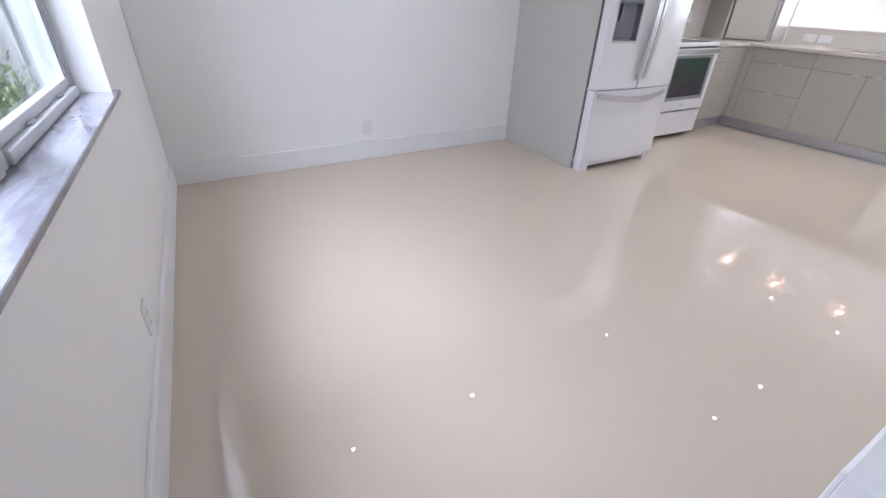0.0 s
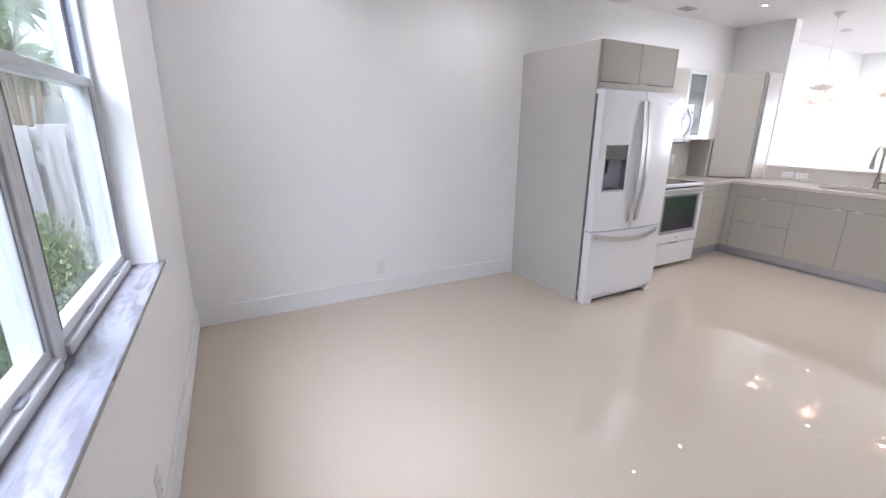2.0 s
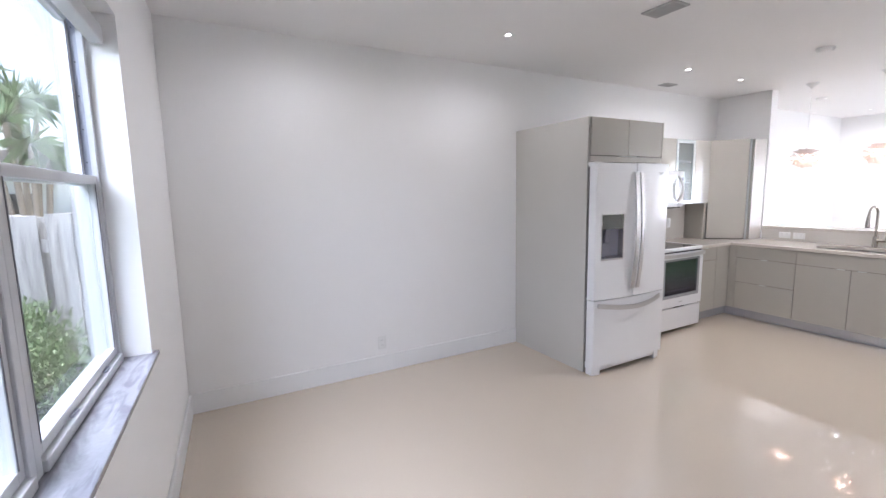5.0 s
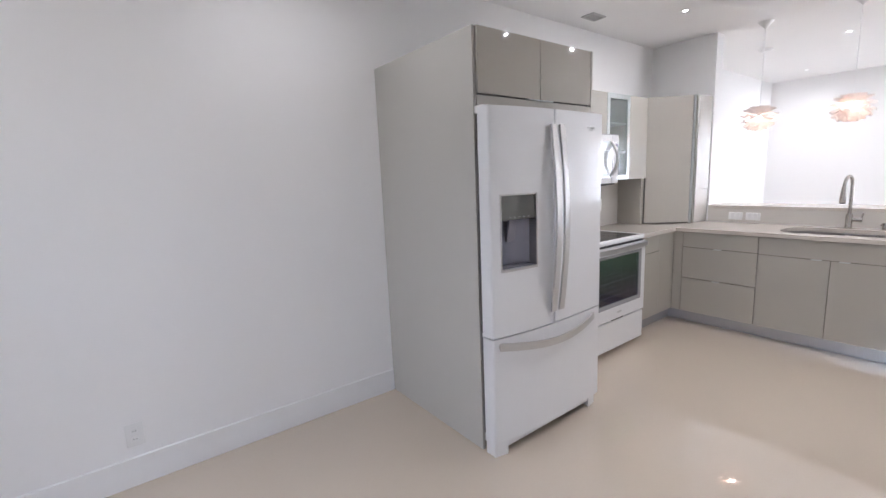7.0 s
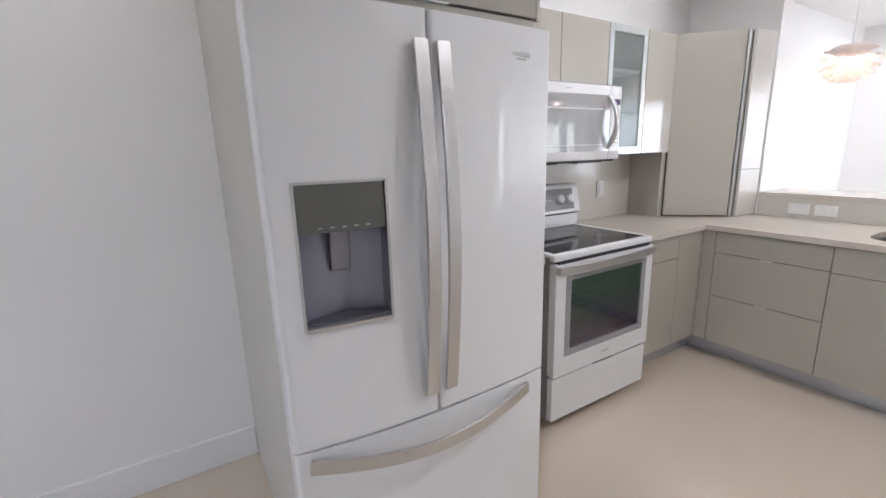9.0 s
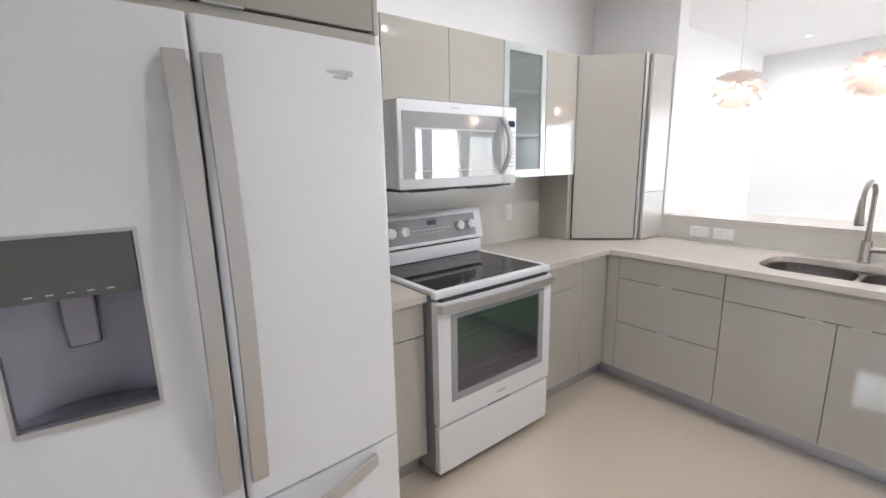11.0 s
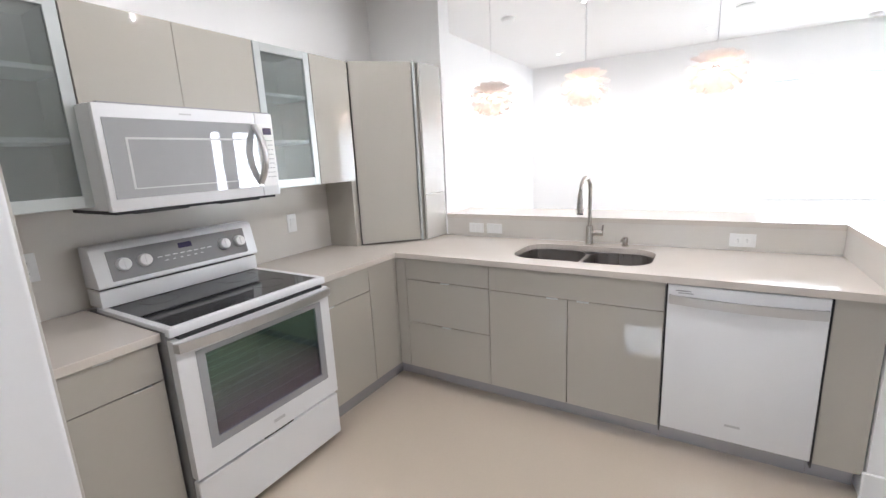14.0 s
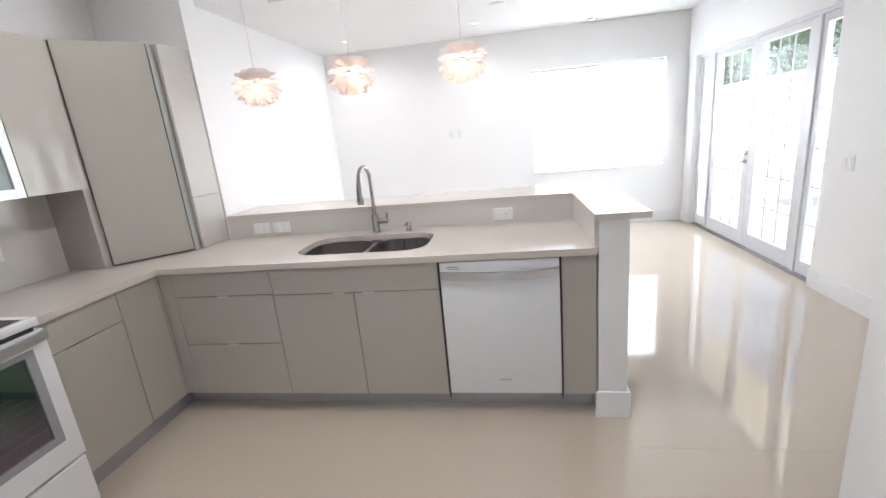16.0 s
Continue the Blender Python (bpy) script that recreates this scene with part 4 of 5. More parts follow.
glazed_leaf(4.803, 5.666, 0.022, FH - 0.004, 0.105, 0.15, 3, 6, "leaf")
lf = glazed_leaf(5.672, 6.537, 0.022, FH - 0.004, 0.105, 0.15, 3, 6, "leaf")
glazed_leaf(4.492, 4.752, 0.022, FH - 0.004, 0.05, 0.12, 1, 6, "sidelight")
glazed_leaf(6.588, 6.888, 0.022, FH - 0.004, 0.05, 0.12, 1, 6, "sidelight")
part("handle", join(moved(lathe([(0.0, 0), (0.026, 0), (0.026, 0.006), (0.012, 0.010), (0.010, 0.045), (0.0, 0.046)], 18, False), pose(5.715, FDY1, 0.915, -90)), sweep([(5.715, FDY1 + 0.042, 0.915), (5.77, FDY1 + 0.044, 0.915), (5.825, FDY1 + 0.040, 0.913)], round_section(0.008, 10))), NICKEL, lf, "brushed nickel lever handle", 40)
part("deadbolt", moved(lathe([(0.0, 0), (0.027, 0), (0.027, 0.010), (0.022, 0.016), (0.0, 0.017)], 18, False), pose(5.715, FDY1, 1.005, -90)), NICKEL, lf, "brushed nickel deadbolt", 40)

# ---- east window with its shade ----
w2 = tagged(new("window_2"), "white window behind a lowered white roller shade", "window", kind="structure")
part("window_frame", join(bx(EX + 0.11, EX + 0.17, EO[0], EO[0] + 0.05, EO[2], EO[3]), bx(EX + 0.11, EX + 0.17, EO[1] - 0.05, EO[1], EO[2], EO[3]), bx(EX + 0.11, EX + 0.17, EO[0] + 0.05, EO[1] - 0.05, EO[2], EO[2] + 0.05), bx(EX + 0.11, EX + 0.17, EO[0] + 0.05, EO[1] - 0.05, EO[3] - 0.05, EO[3])), VINYL, w2)
g = part("pane", bx(EX + 0.138, EX + 0.142, EO[0] + 0.049, EO[1] - 0.049, EO[2] + 0.049, EO[3] - 0.049), CLEAR, w2)
g.visible_shadow = False
part("window_sill", bx(EX - 0.03, EX + 0.108, EO[0] - 0.02, EO[1] + 0.02, EO[2] - 0.018, EO[2] + 0.004, 0.003), TRIM, w2)


def translucent(name, color, share):
    m = bpy.data.materials.new(name)
    m.use_nodes = True
    t = m.node_tree
    t.nodes.remove(t.nodes["Principled BSDF"])
    a, b, mix = (t.nodes.new("ShaderNode" + k) for k in ("BsdfDiffuse", "BsdfTranslucent", "MixShader"))
    co, noi, mr, mul = (t.nodes.new("ShaderNode" + k) for k in ("TexCoord", "TexNoise", "MapRange", "Mix"))
    noi.inputs["Scale"].default_value = 40
    t.links.new(co.outputs["Object"], noi.inputs["Vector"])
    t.links.new(noi.outputs[0], mr.inputs[0])
    mr.inputs[3].default_value, mr.inputs[4].default_value = 0.93, 1.05
    mul.data_type, mul.blend_type = "RGBA", "MULTIPLY"
    mul.inputs[0].default_value = 1
    mul.inputs[6].default_value = (*color, 1)
    t.links.new(mr.outputs[0], mul.inputs[7])
    for n in (a, b):
        t.links.new(mul.outputs[2], n.inputs[0])
    mix.inputs[0].default_value = share
    t.links.new(a.outputs[0], mix.inputs[1])
    t.links.new(b.outputs[0], mix.inputs[2])
    t.links.new(mix.outputs[0], t.nodes["Material Output"].inputs[0])
    return m


SHADE = translucent("shade_fabric", (0.9, 0.9, 0.9), 0.55)
sh = thing("roller_shade", "lowered white roller shade, bright with daylight", "shade")
part("fabric", bx(EX + 0.06, EX + 0.0615, EO[0] + 0.01, EO[1] - 0.01, EO[2] + 0.035, EO[3] - 0.02), SHADE, sh)
part("hem_bar", bx(EX + 0.056, EX + 0.066, EO[0] + 0.01, EO[1] - 0.01, EO[2] + 0.018, EO[2] + 0.036, 0.003), TRIM, sh)
part("roller", moved(lathe([(0.0, 0), (0.02, 0), (0.02, 1.712), (0.0, 1.712)], 16, False), pose(EX + 0.075, EO[1] - 0.01, EO[3] - 0.024, 90)), TRIM, sh, "", 40)

# ---- plates on the walls ----
HOLE = material("socket_slot", (0.05, 0.05, 0.05), 0.5)


def plate(m, wide, tall, kind, label):
    """A cover plate in the xz plane of m, facing -y."""
    t = thing("outlet" if kind == "socket" else "light_switch", label, "outlet" if kind == "socket" else "switch")
    t.matrix_world = m
    part("cover_plate", bx(-wide / 2, wide / 2, -0.006, 0, -tall / 2, tall / 2, 0.003, 2), PLASTIC, t, "", 40)
    turn = wide > tall
    if kind == "socket":
        for s in (-1, 1):
            cx, cz = (s * 0.021, 0) if turn else (0, s * 0.021)
            part("socket", bx(cx - 0.0155, cx + 0.0155, -0.0085, -0.005, cz - 0.0135, cz + 0.0135, 0.003), PLASTIC, t)
            for o in (-0.006, 0.006):
                part("slot", bx(cx + (0 if turn else o) - 0.001, cx + (0 if turn else o) + 0.001, -0.0095, -0.008, cz + (o if turn else 0) - 0.0035, cz + (o if turn else 0) + 0.0035), HOLE, t)
    elif kind == "rocker":
        part("rocker", moved(bx(-0.0165, 0.0165, -0.004, 0.002, -0.033, 0.033, 0.002), pose(0, -0.006, 0, 4)), PLASTIC, t)
    else:
        for cx in (-0.023, 0.023):
            part("rocker", moved(bx(cx - 0.0165, cx + 0.0165, -0.004, 0.002, -0.033, 0.033, 0.002), pose(0, -0.006, 0, 4)), PLASTIC, t)


plate(pose(-1.472, 0, 0.262), 0.075, 0.118, "socket", "white double wall outlet above the baseboard")
plate(WEST @ pose(WX, -1.935, 0.255, 0, 0, 90), 0.075, 0.118, "socket", "white double wall outlet under the window")
plate(pose(1.122, -0.005, 1.132), 0.075, 0.118, "socket", "white double outlet on the backsplash by the range")
plate(pose(2.447, -0.005, 1.115), 0.073, 0.118, "rocker", "white rocker switch on the backsplash")
plate(pose(3.403, -0.882, 0.966, 0, 0, -90), 0.120, 0.072, "rocker2", "white horizontal switch plate on the splashback")
plate(pose(3.403, -1.028, 0.966, 0, 0, -90), 0.120, 0.072, "rocker2", "white horizontal switch plate on the splashback")
plate(pose(3.403, -2.52, 0.962, 0, 0, -90), 0.122, 0.074, "socket", "white horizontal outlet on the splashback")
plate(pose(EX, -1.90, 1.465, 0, 0, -90), 0.075, 0.118, "rocker", "white switch plate on the far wall")
plate(pose(EX, -1.78, 1.465, 0, 0, -90), 0.075, 0.118, "rocker", "white switch plate on the far wall")
plate(pose(4.20, SY, 1.02, 0, 0, 180), 0.118, 0.118, "double", "white double switch beside the french doors")

# ---- ceiling fixtures ----
GLOW = glowing("downlight_lens", (1.0, 0.95, 0.89), 4.0)
dl = thing("downlight", "small round recessed downlight, switched on", "downlight", "ceiling downlights")
part("trim", lathe([(0.030, 0.0), (0.050, -0.004), (0.051, -0.0065), (0.044, -0.0075), (0.0183, -0.001), (0.0183, 0.0)], 32, False), PLASTIC, dl, "white trim ring", 40)
part("lens", lathe([(0.0, -0.001), (0.018, -0.001), (0.018, -0.003), (0.0, -0.004)], 24, False), GLOW, dl, "glowing lens")
spots = [(-2.07, -0.71), (-0.64, -0.71), (1.57, -0.72), (2.52, -0.72), (4.62, -1.35), (6.45, -0.60), (1.57, -2.26), (2.52, -2.26), (4.58, -2.26), (6.40, -2.26)]
dl.location = (*spots[0], H)
for x, y in spots[1:]:
    copy_thing(dl, pose(x, y, H))
for x, y in spots:
    lamp("downlight_beam", "SPOT", pose(x, y, H - 0.030), (4.0 if x < 0 else 4.4 if y > -1 else 11.0) if x < 3 else 7.0, (1, 0.97, 0.93))


def grille(x, y, w, d, label, slats):
    t = thing("ceiling_vent", label, "vent", at=(x, y, H))
    part("frame", join(bx(-w / 2, -w / 2 + 0.02, -d / 2, d / 2, -0.008, 0, 0.001), bx(w / 2 - 0.02, w / 2, -d / 2, d / 2, -0.008, 0, 0.001), bx(-w / 2 + 0.02, w / 2 - 0.02, -d / 2, -d / 2 + 0.02, -0.008, 0, 0.001), bx(-w / 2 + 0.02, w / 2 - 0.02, d / 2 - 0.02, d / 2, -0.008, 0, 0.001)), VENT, t)
    part("backing", bx(-w / 2 + 0.02, w / 2 - 0.02, -d / 2 + 0.02, d / 2 - 0.02, -0.0015, -0.0005), RUBBER, t, "dark duct behind")
    for i in range(slats):
        s = -w / 2 + 0.02 + (w - 0.04) * (i + 0.5) / slats
        part("slat", moved(bx(-0.007, 0.007, -d / 2 + 0.021, d / 2 - 0.021, -0.0008, 0.0008), pose(s, 0, -0.007, 0, 38, 0)), VENT, t)


VENT = material("vent_grey", (0.42, 0.42, 0.42), 0.45)
grille(0.0, -1.54, 0.16, 0.24, "grey slatted ceiling air vent", 9)
grille(1.962, -0.24, 0.18, 0.12, "small slatted ceiling air vent", 11)


def disc(x, y, r, label, h=0.03):
    t = thing("smoke_detector", label, "detector", at=(x, y, H))
    part("base", lathe([(r, 0), (r, -0.008), (r * 0.93, -h * 0.6), (r * 0.75, -h), (0, -h)], 28, False), PLASTIC, t, "", 40)
    part("grille_ring", lathe([(r * 0.94, -h * 0.5), (r * 0.97, -h * 0.42), (r * 0.97, -h * 0.36), (r * 0.94, -h * 0.32)], 28, False), VENT, t, "thin grey grille ring")


disc(-1.466, -1.707, 0.075, "round white smoke detector on the ceiling")
disc(2.03, -1.643, 0.065, "round white smoke detector on the ceiling")
disc(4.607, -0.665, 0.065, "round white smoke detector on the ceiling")
disc(5.71, -2.54, 0.08, "flat round white cover plate on the ceiling", 0.012)
disc(6.95, -3.70, 0.055, "round white smoke detector on the ceiling")

# ---- pendants ----
PETAL = translucent("petal_paper", (0.98, 0.935, 0.91), 0.6)
BULB = glowing("pendant_bulb", (1.0, 0.79, 0.64), 11)
CORD = material("white_cord", (0.85, 0.85, 0.85), 0.5)


def petal(length, width, curl):
    """A pointed petal along +x that curls up, cupped across."""
    bm = bmesh.new()
    rows = []
    nu, nv = 7, 4
    for i in range(nu + 1):
        u = i / nu
        half = width / 2 * max(0.10, math.sqrt(max(0, 1 - ((u - 0.55) / 0.62) ** 2)) if u > 0.55 else 0.45 + 0.55 * math.sin(math.pi / 2 * u / 0.55))
        rows.append([bm.verts.new((length * u * math.cos(curl * u * 0.5), half * (2 * j / nv - 1), length * u * math.sin(curl * u * 0.5) + 0.12 * width * (2 * j / nv - 1) ** 2)) for j in range(nv + 1)])
    for a, b in zip(rows, rows[1:]):
        for j in range(nv):
            bm.faces.new((a[j], a[j + 1], b[j + 1], b[j]))
    bmesh.ops.solidify(bm, geom=bm.faces[:], thickness=0.0012)
    return bm


pd = thing("pendant_lamp", "peach-white petal pendant lamp, switched on", "pendant lamp", "pendants over the bar")
DROP = H - 1.862
part("canopy", lathe([(0.0, 0.0), (0.062, 0.0), (0.058, -0.008), (0.020, -0.045), (0.006, -0.062), (0.0, -0.063)], 28, False), PLASTIC, pd, "white cone canopy", 40)
part("cord", moved(lathe([(0.0028, -DROP + 0.05), (0.0028, -0.06)], 8), pose(0, 0, 0)), CORD, pd, "thin white cord")
core = part("lamp_holder", moved(lathe([(0.0, 0.10), (0.018, 0.095), (0.022, 0.05), (0.022, 0.035), (0.0, 0.035)], 20, False), pose(0, 0, -DROP)), PLASTIC, pd, "white lamp holder", 40)
part("bulb", moved(lathe([(0.0, 0.034), (0.013, 0.03), (0.026, 0.008), (0.028, -0.008), (0.018, -0.026), (0.0, -0.032)], 20, False), pose(0, 0, -DROP)), BULB, pd, "glowing warm bulb", 60)
tiers = [(0.020, 0.060, 46, 0.085, 0.074, -0.2, 8), (0.036, 0.052, 26, 0.100, 0.084, -0.1, 9), (0.040, 0.044, 10, 0.108, 0.090, -0.5, 10), (0.045, 0.008, 0, 0.104, 0.090, -0.6, 10), (0.045, -0.004, -18, 0.098, 0.088, -0.7, 10), (0.038, -0.022, -38, 0.082, 0.078, -0.6, 9), (0.020, -0.040, -58, 0.064, 0.064, -0.4, 8)]
for ti, (r, z, tilt, ln, wd, curl, count) in enumerate(tiers):
    first = None
    for k in range(count):
        a = 360 * (k + 0.5 * (ti % 2)) / count
        if first is None:
            first = part("petal", petal(ln, wd, curl), PETAL, pd, "", 60)
            ob = first
        else:
            ob = new("petal", first.data)
            ob.parent = pd
        ob.matrix_local = pose(0, 0, -DROP + z, 0, 0, a) @ pose(r, 0, 0, 0, -tilt, 0)
part("band", moved(lathe([(0.100, 0.002), (0.104, 0.0), (0.104, -0.003), (0.100, -0.005), (0.100, 0.002)], 40, False), pose(0, 0, -DROP + 0.022)), PETAL, pd, "thin ring between the petals", 60)
pd.location = (3.478, -0.995, H)
for y, z in ((-1.636, 15), (-2.332, 31)):
    copy_thing(pd, pose(3.478, y, H, 0, 0, z))


# ---- outside ----
GRASS = material("ground_cover", (0.16, 0.17, 0.10), 0.9, vary=0.4, scale=1.5, bump=0.5, fine=30)
PAVE = material("patio_paving", (0.42, 0.39, 0.34), 0.8, vary=0.12, scale=2, bump=0.3)
STUCCO = material("stucco", (0.78, 0.76, 0.72), 0.85, vary=0.05, scale=2, bump=0.4, fine=120)
BOARD = material("weathered_boards", (0.30, 0.285, 0.28), 0.85, vary=0.75, scale=9, bump=0.6, stretch=(4, 4, 0.35), random_tint=0.18)
TILE = material("roof_tiles", (0.33, 0.29, 0.27), 0.8, vary=0.2, scale=4, random_tint=0.15)
LEAF = material("shrub_leaves", (0.10, 0.15, 0.05), 0.5, vary=0.45, scale=30)
LEAF2 = material("palm_leaves", (0.12, 0.17, 0.07), 0.5, vary=0.35, scale=10)
BARK = material("bark", (0.22, 0.18, 0.14), 0.9, vary=0.3, scale=12, bump=0.6)
tagged(structure("ground", bx(-60, 60, -60, 60, -0.6, -0.14), GRASS, "green-brown ground round the house", "ground"))
structure("patio", bx(2.5, 36, -10.9, SY - T - 0.002, -0.138, -0.03), PAVE, "pale paved patio outside the doors", "patio")
SOFFIT = material("soffit_boards", (0.62, 0.54, 0.42), 0.7, vary=0.08, stretch=(1, 8, 1))
structure("eave", bx(2.0, 9.0, -6.35, SY - T - 0.001, 2.75, 2.92), SOFFIT, "beige boarded eave over the patio", "eave")
# Weathered white stucco; dimmer light is put into its grey base colour.
PILASTER = material("dimmed_weathered_stucco", (0.36, 0.355, 0.365), 0.85, vary=0.05, scale=3, bump=0.4, fine=120)
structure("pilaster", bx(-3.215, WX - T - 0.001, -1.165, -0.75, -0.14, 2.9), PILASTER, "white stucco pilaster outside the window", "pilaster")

fence = thing("fence", "weathered whitish board fence outside the window", "fence", at=(-4.75, 0, -0.14))
rng = random.Random(4)
plank = None
for i in range(34):
    y = -7.6 + 0.30 * i
    for side, off in ((0.03, 0.0), (-0.03, 0.15)):
        if plank is None:
            plank = part("plank", bx(-0.009, 0.009, -0.07, 0.07, 0.04, 1.86, 0.003), BOARD, fence)
            ob = plank
        else:
            ob = new("plank", plank.data)
            ob.parent = fence
        ob.matrix_local = pose(side, y + off, rng.uniform(-0.015, 0.015), 0, 0, rng.uniform(-1.2, 1.2))
for z in (0.35, 1.0, 1.62):
    part("rail", bx(-0.019, 0.019, -7.7, 2.6, z - 0.045, z + 0.045), BOARD, fence)
for y in (-6.4, -4.0, -1.6, 0.8):
    part("post", bx(-0.115, -0.045, y - 0.045, y + 0.045, 0, 1.9), BOARD, fence)


gate = thing("fence", "weathered whitish board fence across the side yard", "fence", at=(0, 0.42, -0.14))
for i in range(9):
    for side, off in ((-0.03, 0.0), (0.03, 0.15)):
        ob = new("plank", plank.data)
        ob.parent = gate
        ob.matrix_local = pose(-4.70 + 0.30 * i * 0.60 + off * 0.6, side, rng.uniform(-0.29, -0.26), 0, 0, 90 + rng.uniform(-1.5, 1.5))
for z in (0.30, 0.85, 1.38):
    part("rail", bx(-4.76, -3.22, -0.019, 0.019, z - 0.045, z + 0.045), BOARD, gate)


def leaf_cloud(name, label, category, at, size, count, leaf, mat, seed, trunk=True):
    """A shrub of many small pointed leaves on thin stems, its outline uneven."""
    r = random.Random(seed)
    t = thing(name, label, category, at=at)
    verts, faces = [], []
    lobes = [(Vector((r.uniform(-0.6, 0.6) * size[0], r.uniform(-0.6, 0.6) * size[1], size[2] * r.uniform(0.35, 0.8))), r.uniform(0.3, 0.5)) for _ in range(9)]
    for _ in range(count):
        c, rad = r.choice(lobes)
        d = Vector((r.gauss(0, 1), r.gauss(0, 1), r.gauss(0, 1))).normalized() * (r.random() ** 0.4)
        p = c + Vector((d.x * rad * size[0] * 1.3, d.y * rad * size[1] * 1.3, d.z * rad * size[2] * 0.9))
        p.z = max(p.z, 0.03)
        axis = (d + Vector((r.uniform(-0.6, 0.6), r.uniform(-0.6, 0.6), r.uniform(-0.2, 0.8)))).normalized()
        sidev = axis.cross(Vector((r.uniform(-1, 1), r.uniform(-1, 1), r.uniform(-1, 1)))).normalized()
        ln = leaf * r.uniform(0.6, 1.3)
        b = len(verts)
        verts += [p, p + axis * ln * 0.5 + sidev * ln * 0.2, p + axis * ln, p + axis * ln * 0.5 - sidev * ln * 0.2]
        faces.append((b, b + 1, b + 2, b + 3))
    me = bpy.data.meshes.new("crown")
    me.from_pydata([tuple(v) for v in verts], [], faces)
    me.materials.append(mat)
    crown = new("crown", me)
    crown.parent = t
    if trunk:
        stems = []
        for c, rad in lobes[:6]:
            stems.append(sweep([(c.x * 0.12, c.y * 0.12, 0), (c.x * 0.4, c.y * 0.5, c.z * 0.5), (c.x, c.y, c.z)], round_section(0.012 + 0.01 * size[2], 6), (0.3, 1, 0)))
        part("trunk", join(*stems), BARK, t)
    return t


SHRUB = "dense small-leaved green shrub by the fence"
for k, (sx, sy, tall) in enumerate(((-3.62, -0.20, 1.05), (-3.85, -0.75, 1.12), (-3.78, -1.35, 1.08), (-4.0, -2.0, 1.02), (-3.9, -2.7, 0.98), (-4.15, -3.8, 1.0))):
    leaf_cloud("shrub", SHRUB, "shrub", (sx, sy, -0.14), (0.42, 0.48, tall), 12000, 0.038, LEAF, (1, 9, 2, 3, 12, 14)[k])


def yucca(at, height, seed):
    """A branching cane plant with tufts of long narrow leaves."""
    r = random.Random(seed)
    t = thing("yucca_plant", "tall cane plant with tufts of narrow leaves", "plant", at=at)
    canes = []
    for k in range(7):
        top_ = Vector((r.uniform(-0.35, 0.35), r.uniform(-0.45, 0.45), height * r.uniform(0.62, 1.0)))
        canes.append(sweep([(0, 0, 0), (top_.x * 0.4, top_.y * 0.3, top_.z * 0.5), tuple(top_)], round_section(0.022, 8), (0, 1, 0.2)))
        tuft = bmesh.new()
        for _ in range(52):
            a, e = r.uniform(0, 2 * math.pi), r.uniform(-0.4, 1.35)
            d = Vector((math.cos(a) * math.cos(e), math.sin(a) * math.cos(e), math.sin(e)))
            s = d.cross(Vector((0, 0, 1))).normalized() * 0.011
            ln = r.uniform(0.16, 0.31)
            mid = top_ + d * ln * 0.5
            end_ = top_ + d * ln + Vector((0, 0, -0.10 * (1.2 - e)))
            v = [tuft.verts.new(q) for q in (top_ - s * 0.5, top_ + s * 0.5, mid + s, end_, mid - s)]
            tuft.faces.new(v)
        part("crown", tuft, LEAF2, t)
    part("trunk", join(*canes), BARK, t)


yucca((-4.05, 1.45, -0.14), 2.75, 5)
yucca((-5.4, 0.2, -0.14), 2.5, 6)
yucca((-5.2, -1.5, -0.14), 2.25, 8)


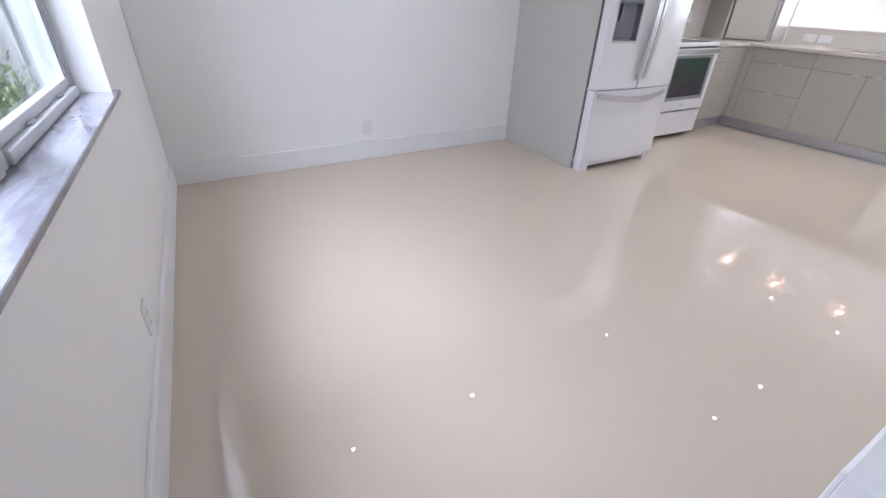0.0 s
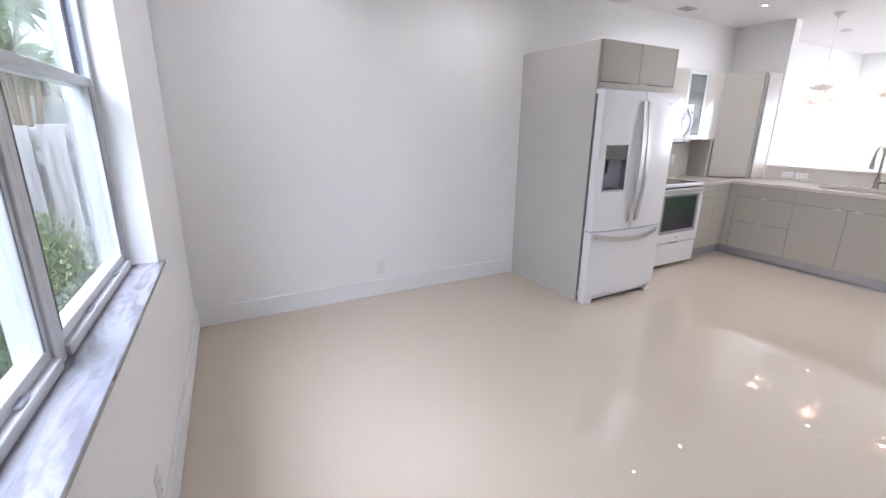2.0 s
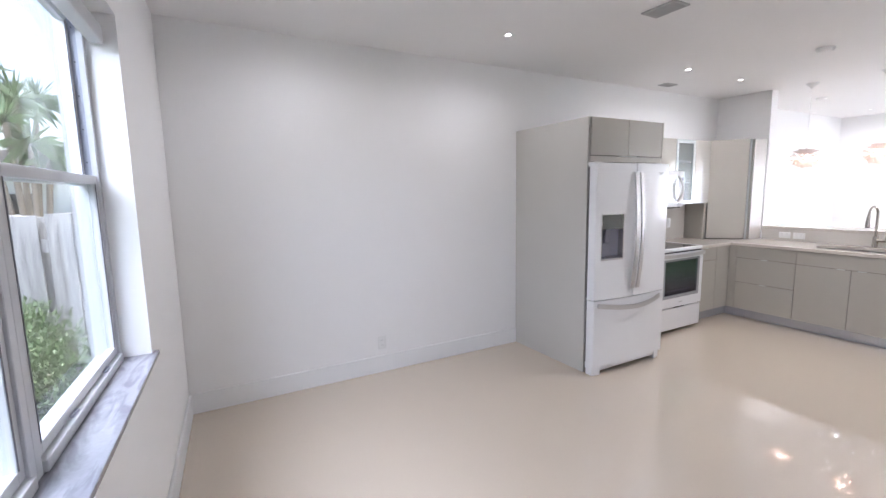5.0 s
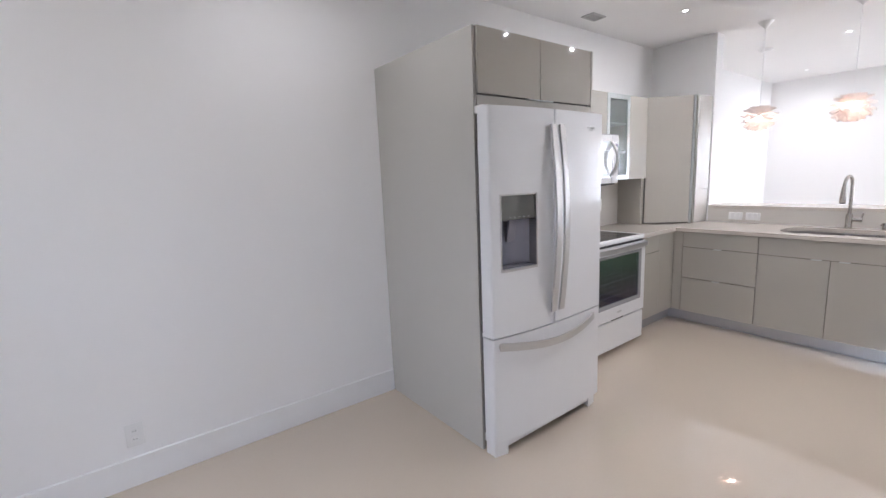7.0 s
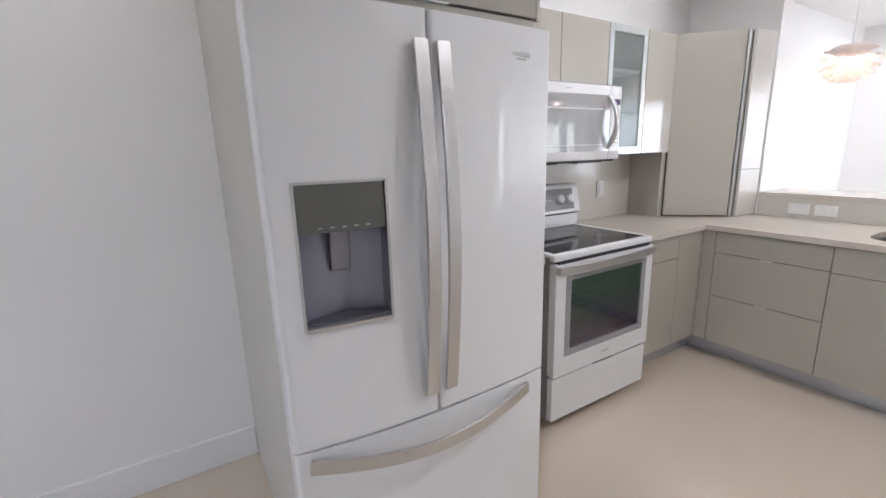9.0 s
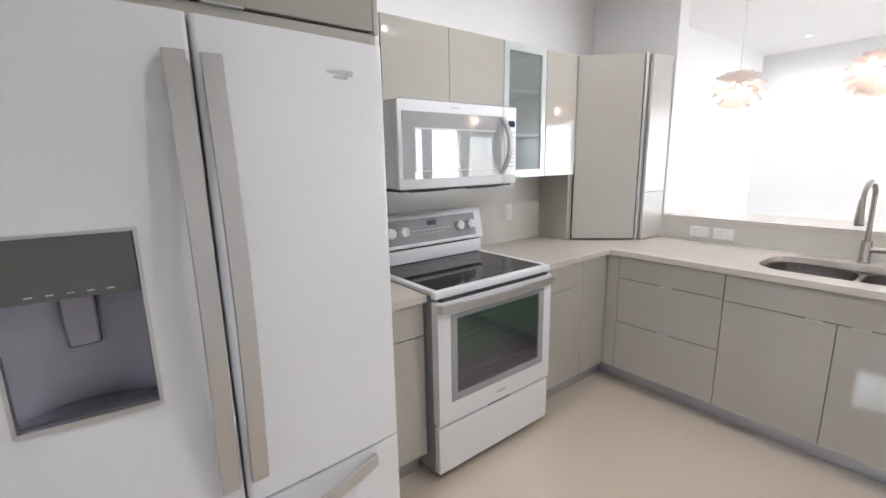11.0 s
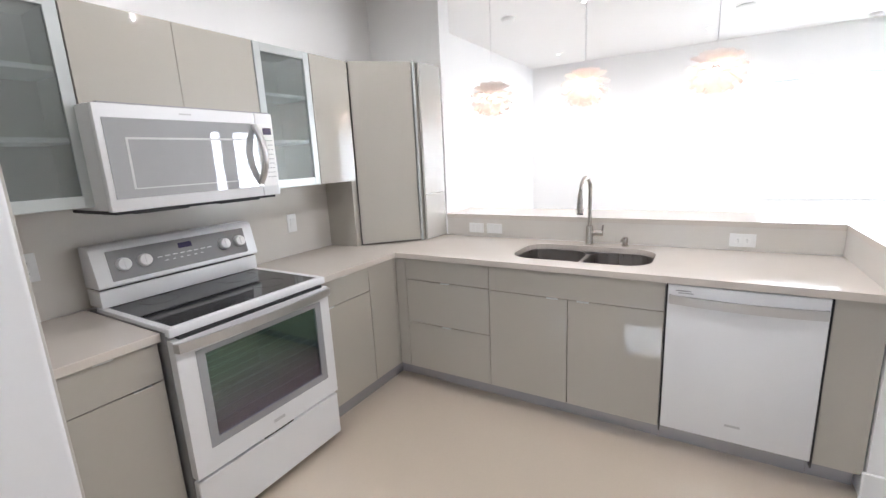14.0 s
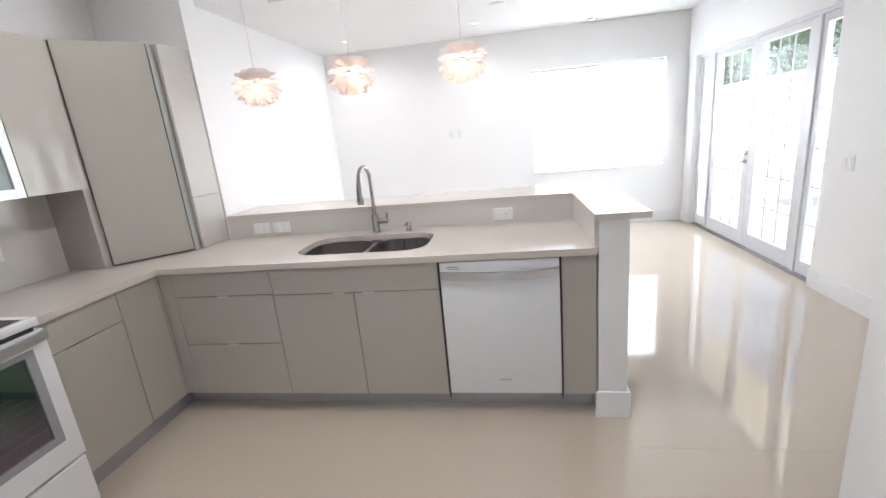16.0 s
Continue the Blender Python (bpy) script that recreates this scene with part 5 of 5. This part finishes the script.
def house(at, turn, wide, deep, tall, label):
    t = thing("neighbour_house", label, "house")
    t.matrix_world = pose(*at, 0, 0, turn)
    part("wall", bx(-wide / 2, wide / 2, -deep / 2, deep / 2, 0, tall), STUCCO, t, "pale stucco walls")
    e = 0.5
    pts = [(-wide / 2 - e, -deep / 2 - e), (wide / 2 + e, -deep / 2 - e), (wide / 2 + e, deep / 2 + e), (-wide / 2 - e, deep / 2 + e)]
    rise = deep * 0.24
    roof = bmesh.new()
    rows = 14
    rings = []
    for i in range(rows + 1):
        for lip in (0, 1):
            s = min(1.0, (i + lip) / (rows + 1))
            inset = (deep / 2 + e) * s
            z = tall + rise * (i / (rows + 1)) + 0.03 * (1 - lip)
            rings.append([roof.verts.new((x - math.copysign(inset, x), y - math.copysign(inset * 0.999, y), z)) for x, y in pts])
    for a, b in zip(rings, rings[1:]):
        for k in range(4):
            roof.faces.new((a[k], a[(k + 1) % 4], b[(k + 1) % 4], b[k]))
    roof.faces.new(rings[0][::-1])
    roof.faces.new(rings[-1])
    bmesh.ops.recalc_face_normals(roof, faces=roof.faces)
    part("roof", roof, TILE, t, "grey-brown tiled hip roof")
    for x in (-wide * 0.3, 0, wide * 0.3):
        f = part("window", bx(x - 0.6, x + 0.6, deep / 2, deep / 2 + 0.04, 0.9, 2.1), VINYL, t, "white framed window")
        part("pane", bx(x - 0.52, x + 0.52, deep / 2 + 0.041, deep / 2 + 0.046, 0.98, 2.02), BLACK, f, "dark window pane")


house((24.0, -38.0, -0.14), 0, 26, 9, 2.9, "pale neighbouring house with a tiled roof")
house((-11.0, 30.0, -0.14), 180, 18, 7, 2.9, "pale neighbouring house beyond the fence")
wallf = thing("garden_wall", "pale garden wall beyond the patio", "wall")
part("wall", bx(-3, 42, -11.15, -11.0, -0.14, 2.25), STUCCO, wallf)
part("coping", bx(-3, 42, -11.19, -10.96, 2.25, 2.30, 0.005), STUCCO, wallf)


def tree(at, height, spread, seed):
    r = random.Random(seed)
    t = leaf_cloud("tree", "leafy green garden tree", "tree", at, (spread, spread, height), 5200, 0.20, LEAF, seed, trunk=False)
    limbs = [sweep([(0, 0, 0), (0.05, 0.02, height * 0.22), (0.0, 0.05, height * 0.45)], round_section(0.11, 10), (0, 1, 0))]
    for k in range(6):
        a = k * 1.05
        limbs.append(sweep([(0, 0.03, height * 0.35), (spread * 0.25 * math.cos(a), spread * 0.25 * math.sin(a), height * 0.52), (spread * 0.55 * math.cos(a), spread * 0.55 * math.sin(a), height * 0.68)], round_section(0.045, 8), (0.1, 0.2, 1)))
    part("trunk", join(*limbs), BARK, t)


tree((15.5, -13.6, -0.14), 4.8, 1.8, 21)
tree((20.5, -14.0, -0.14), 5.2, 2.0, 22)
tree((26.0, -14.5, -0.14), 5.6, 2.2, 23)
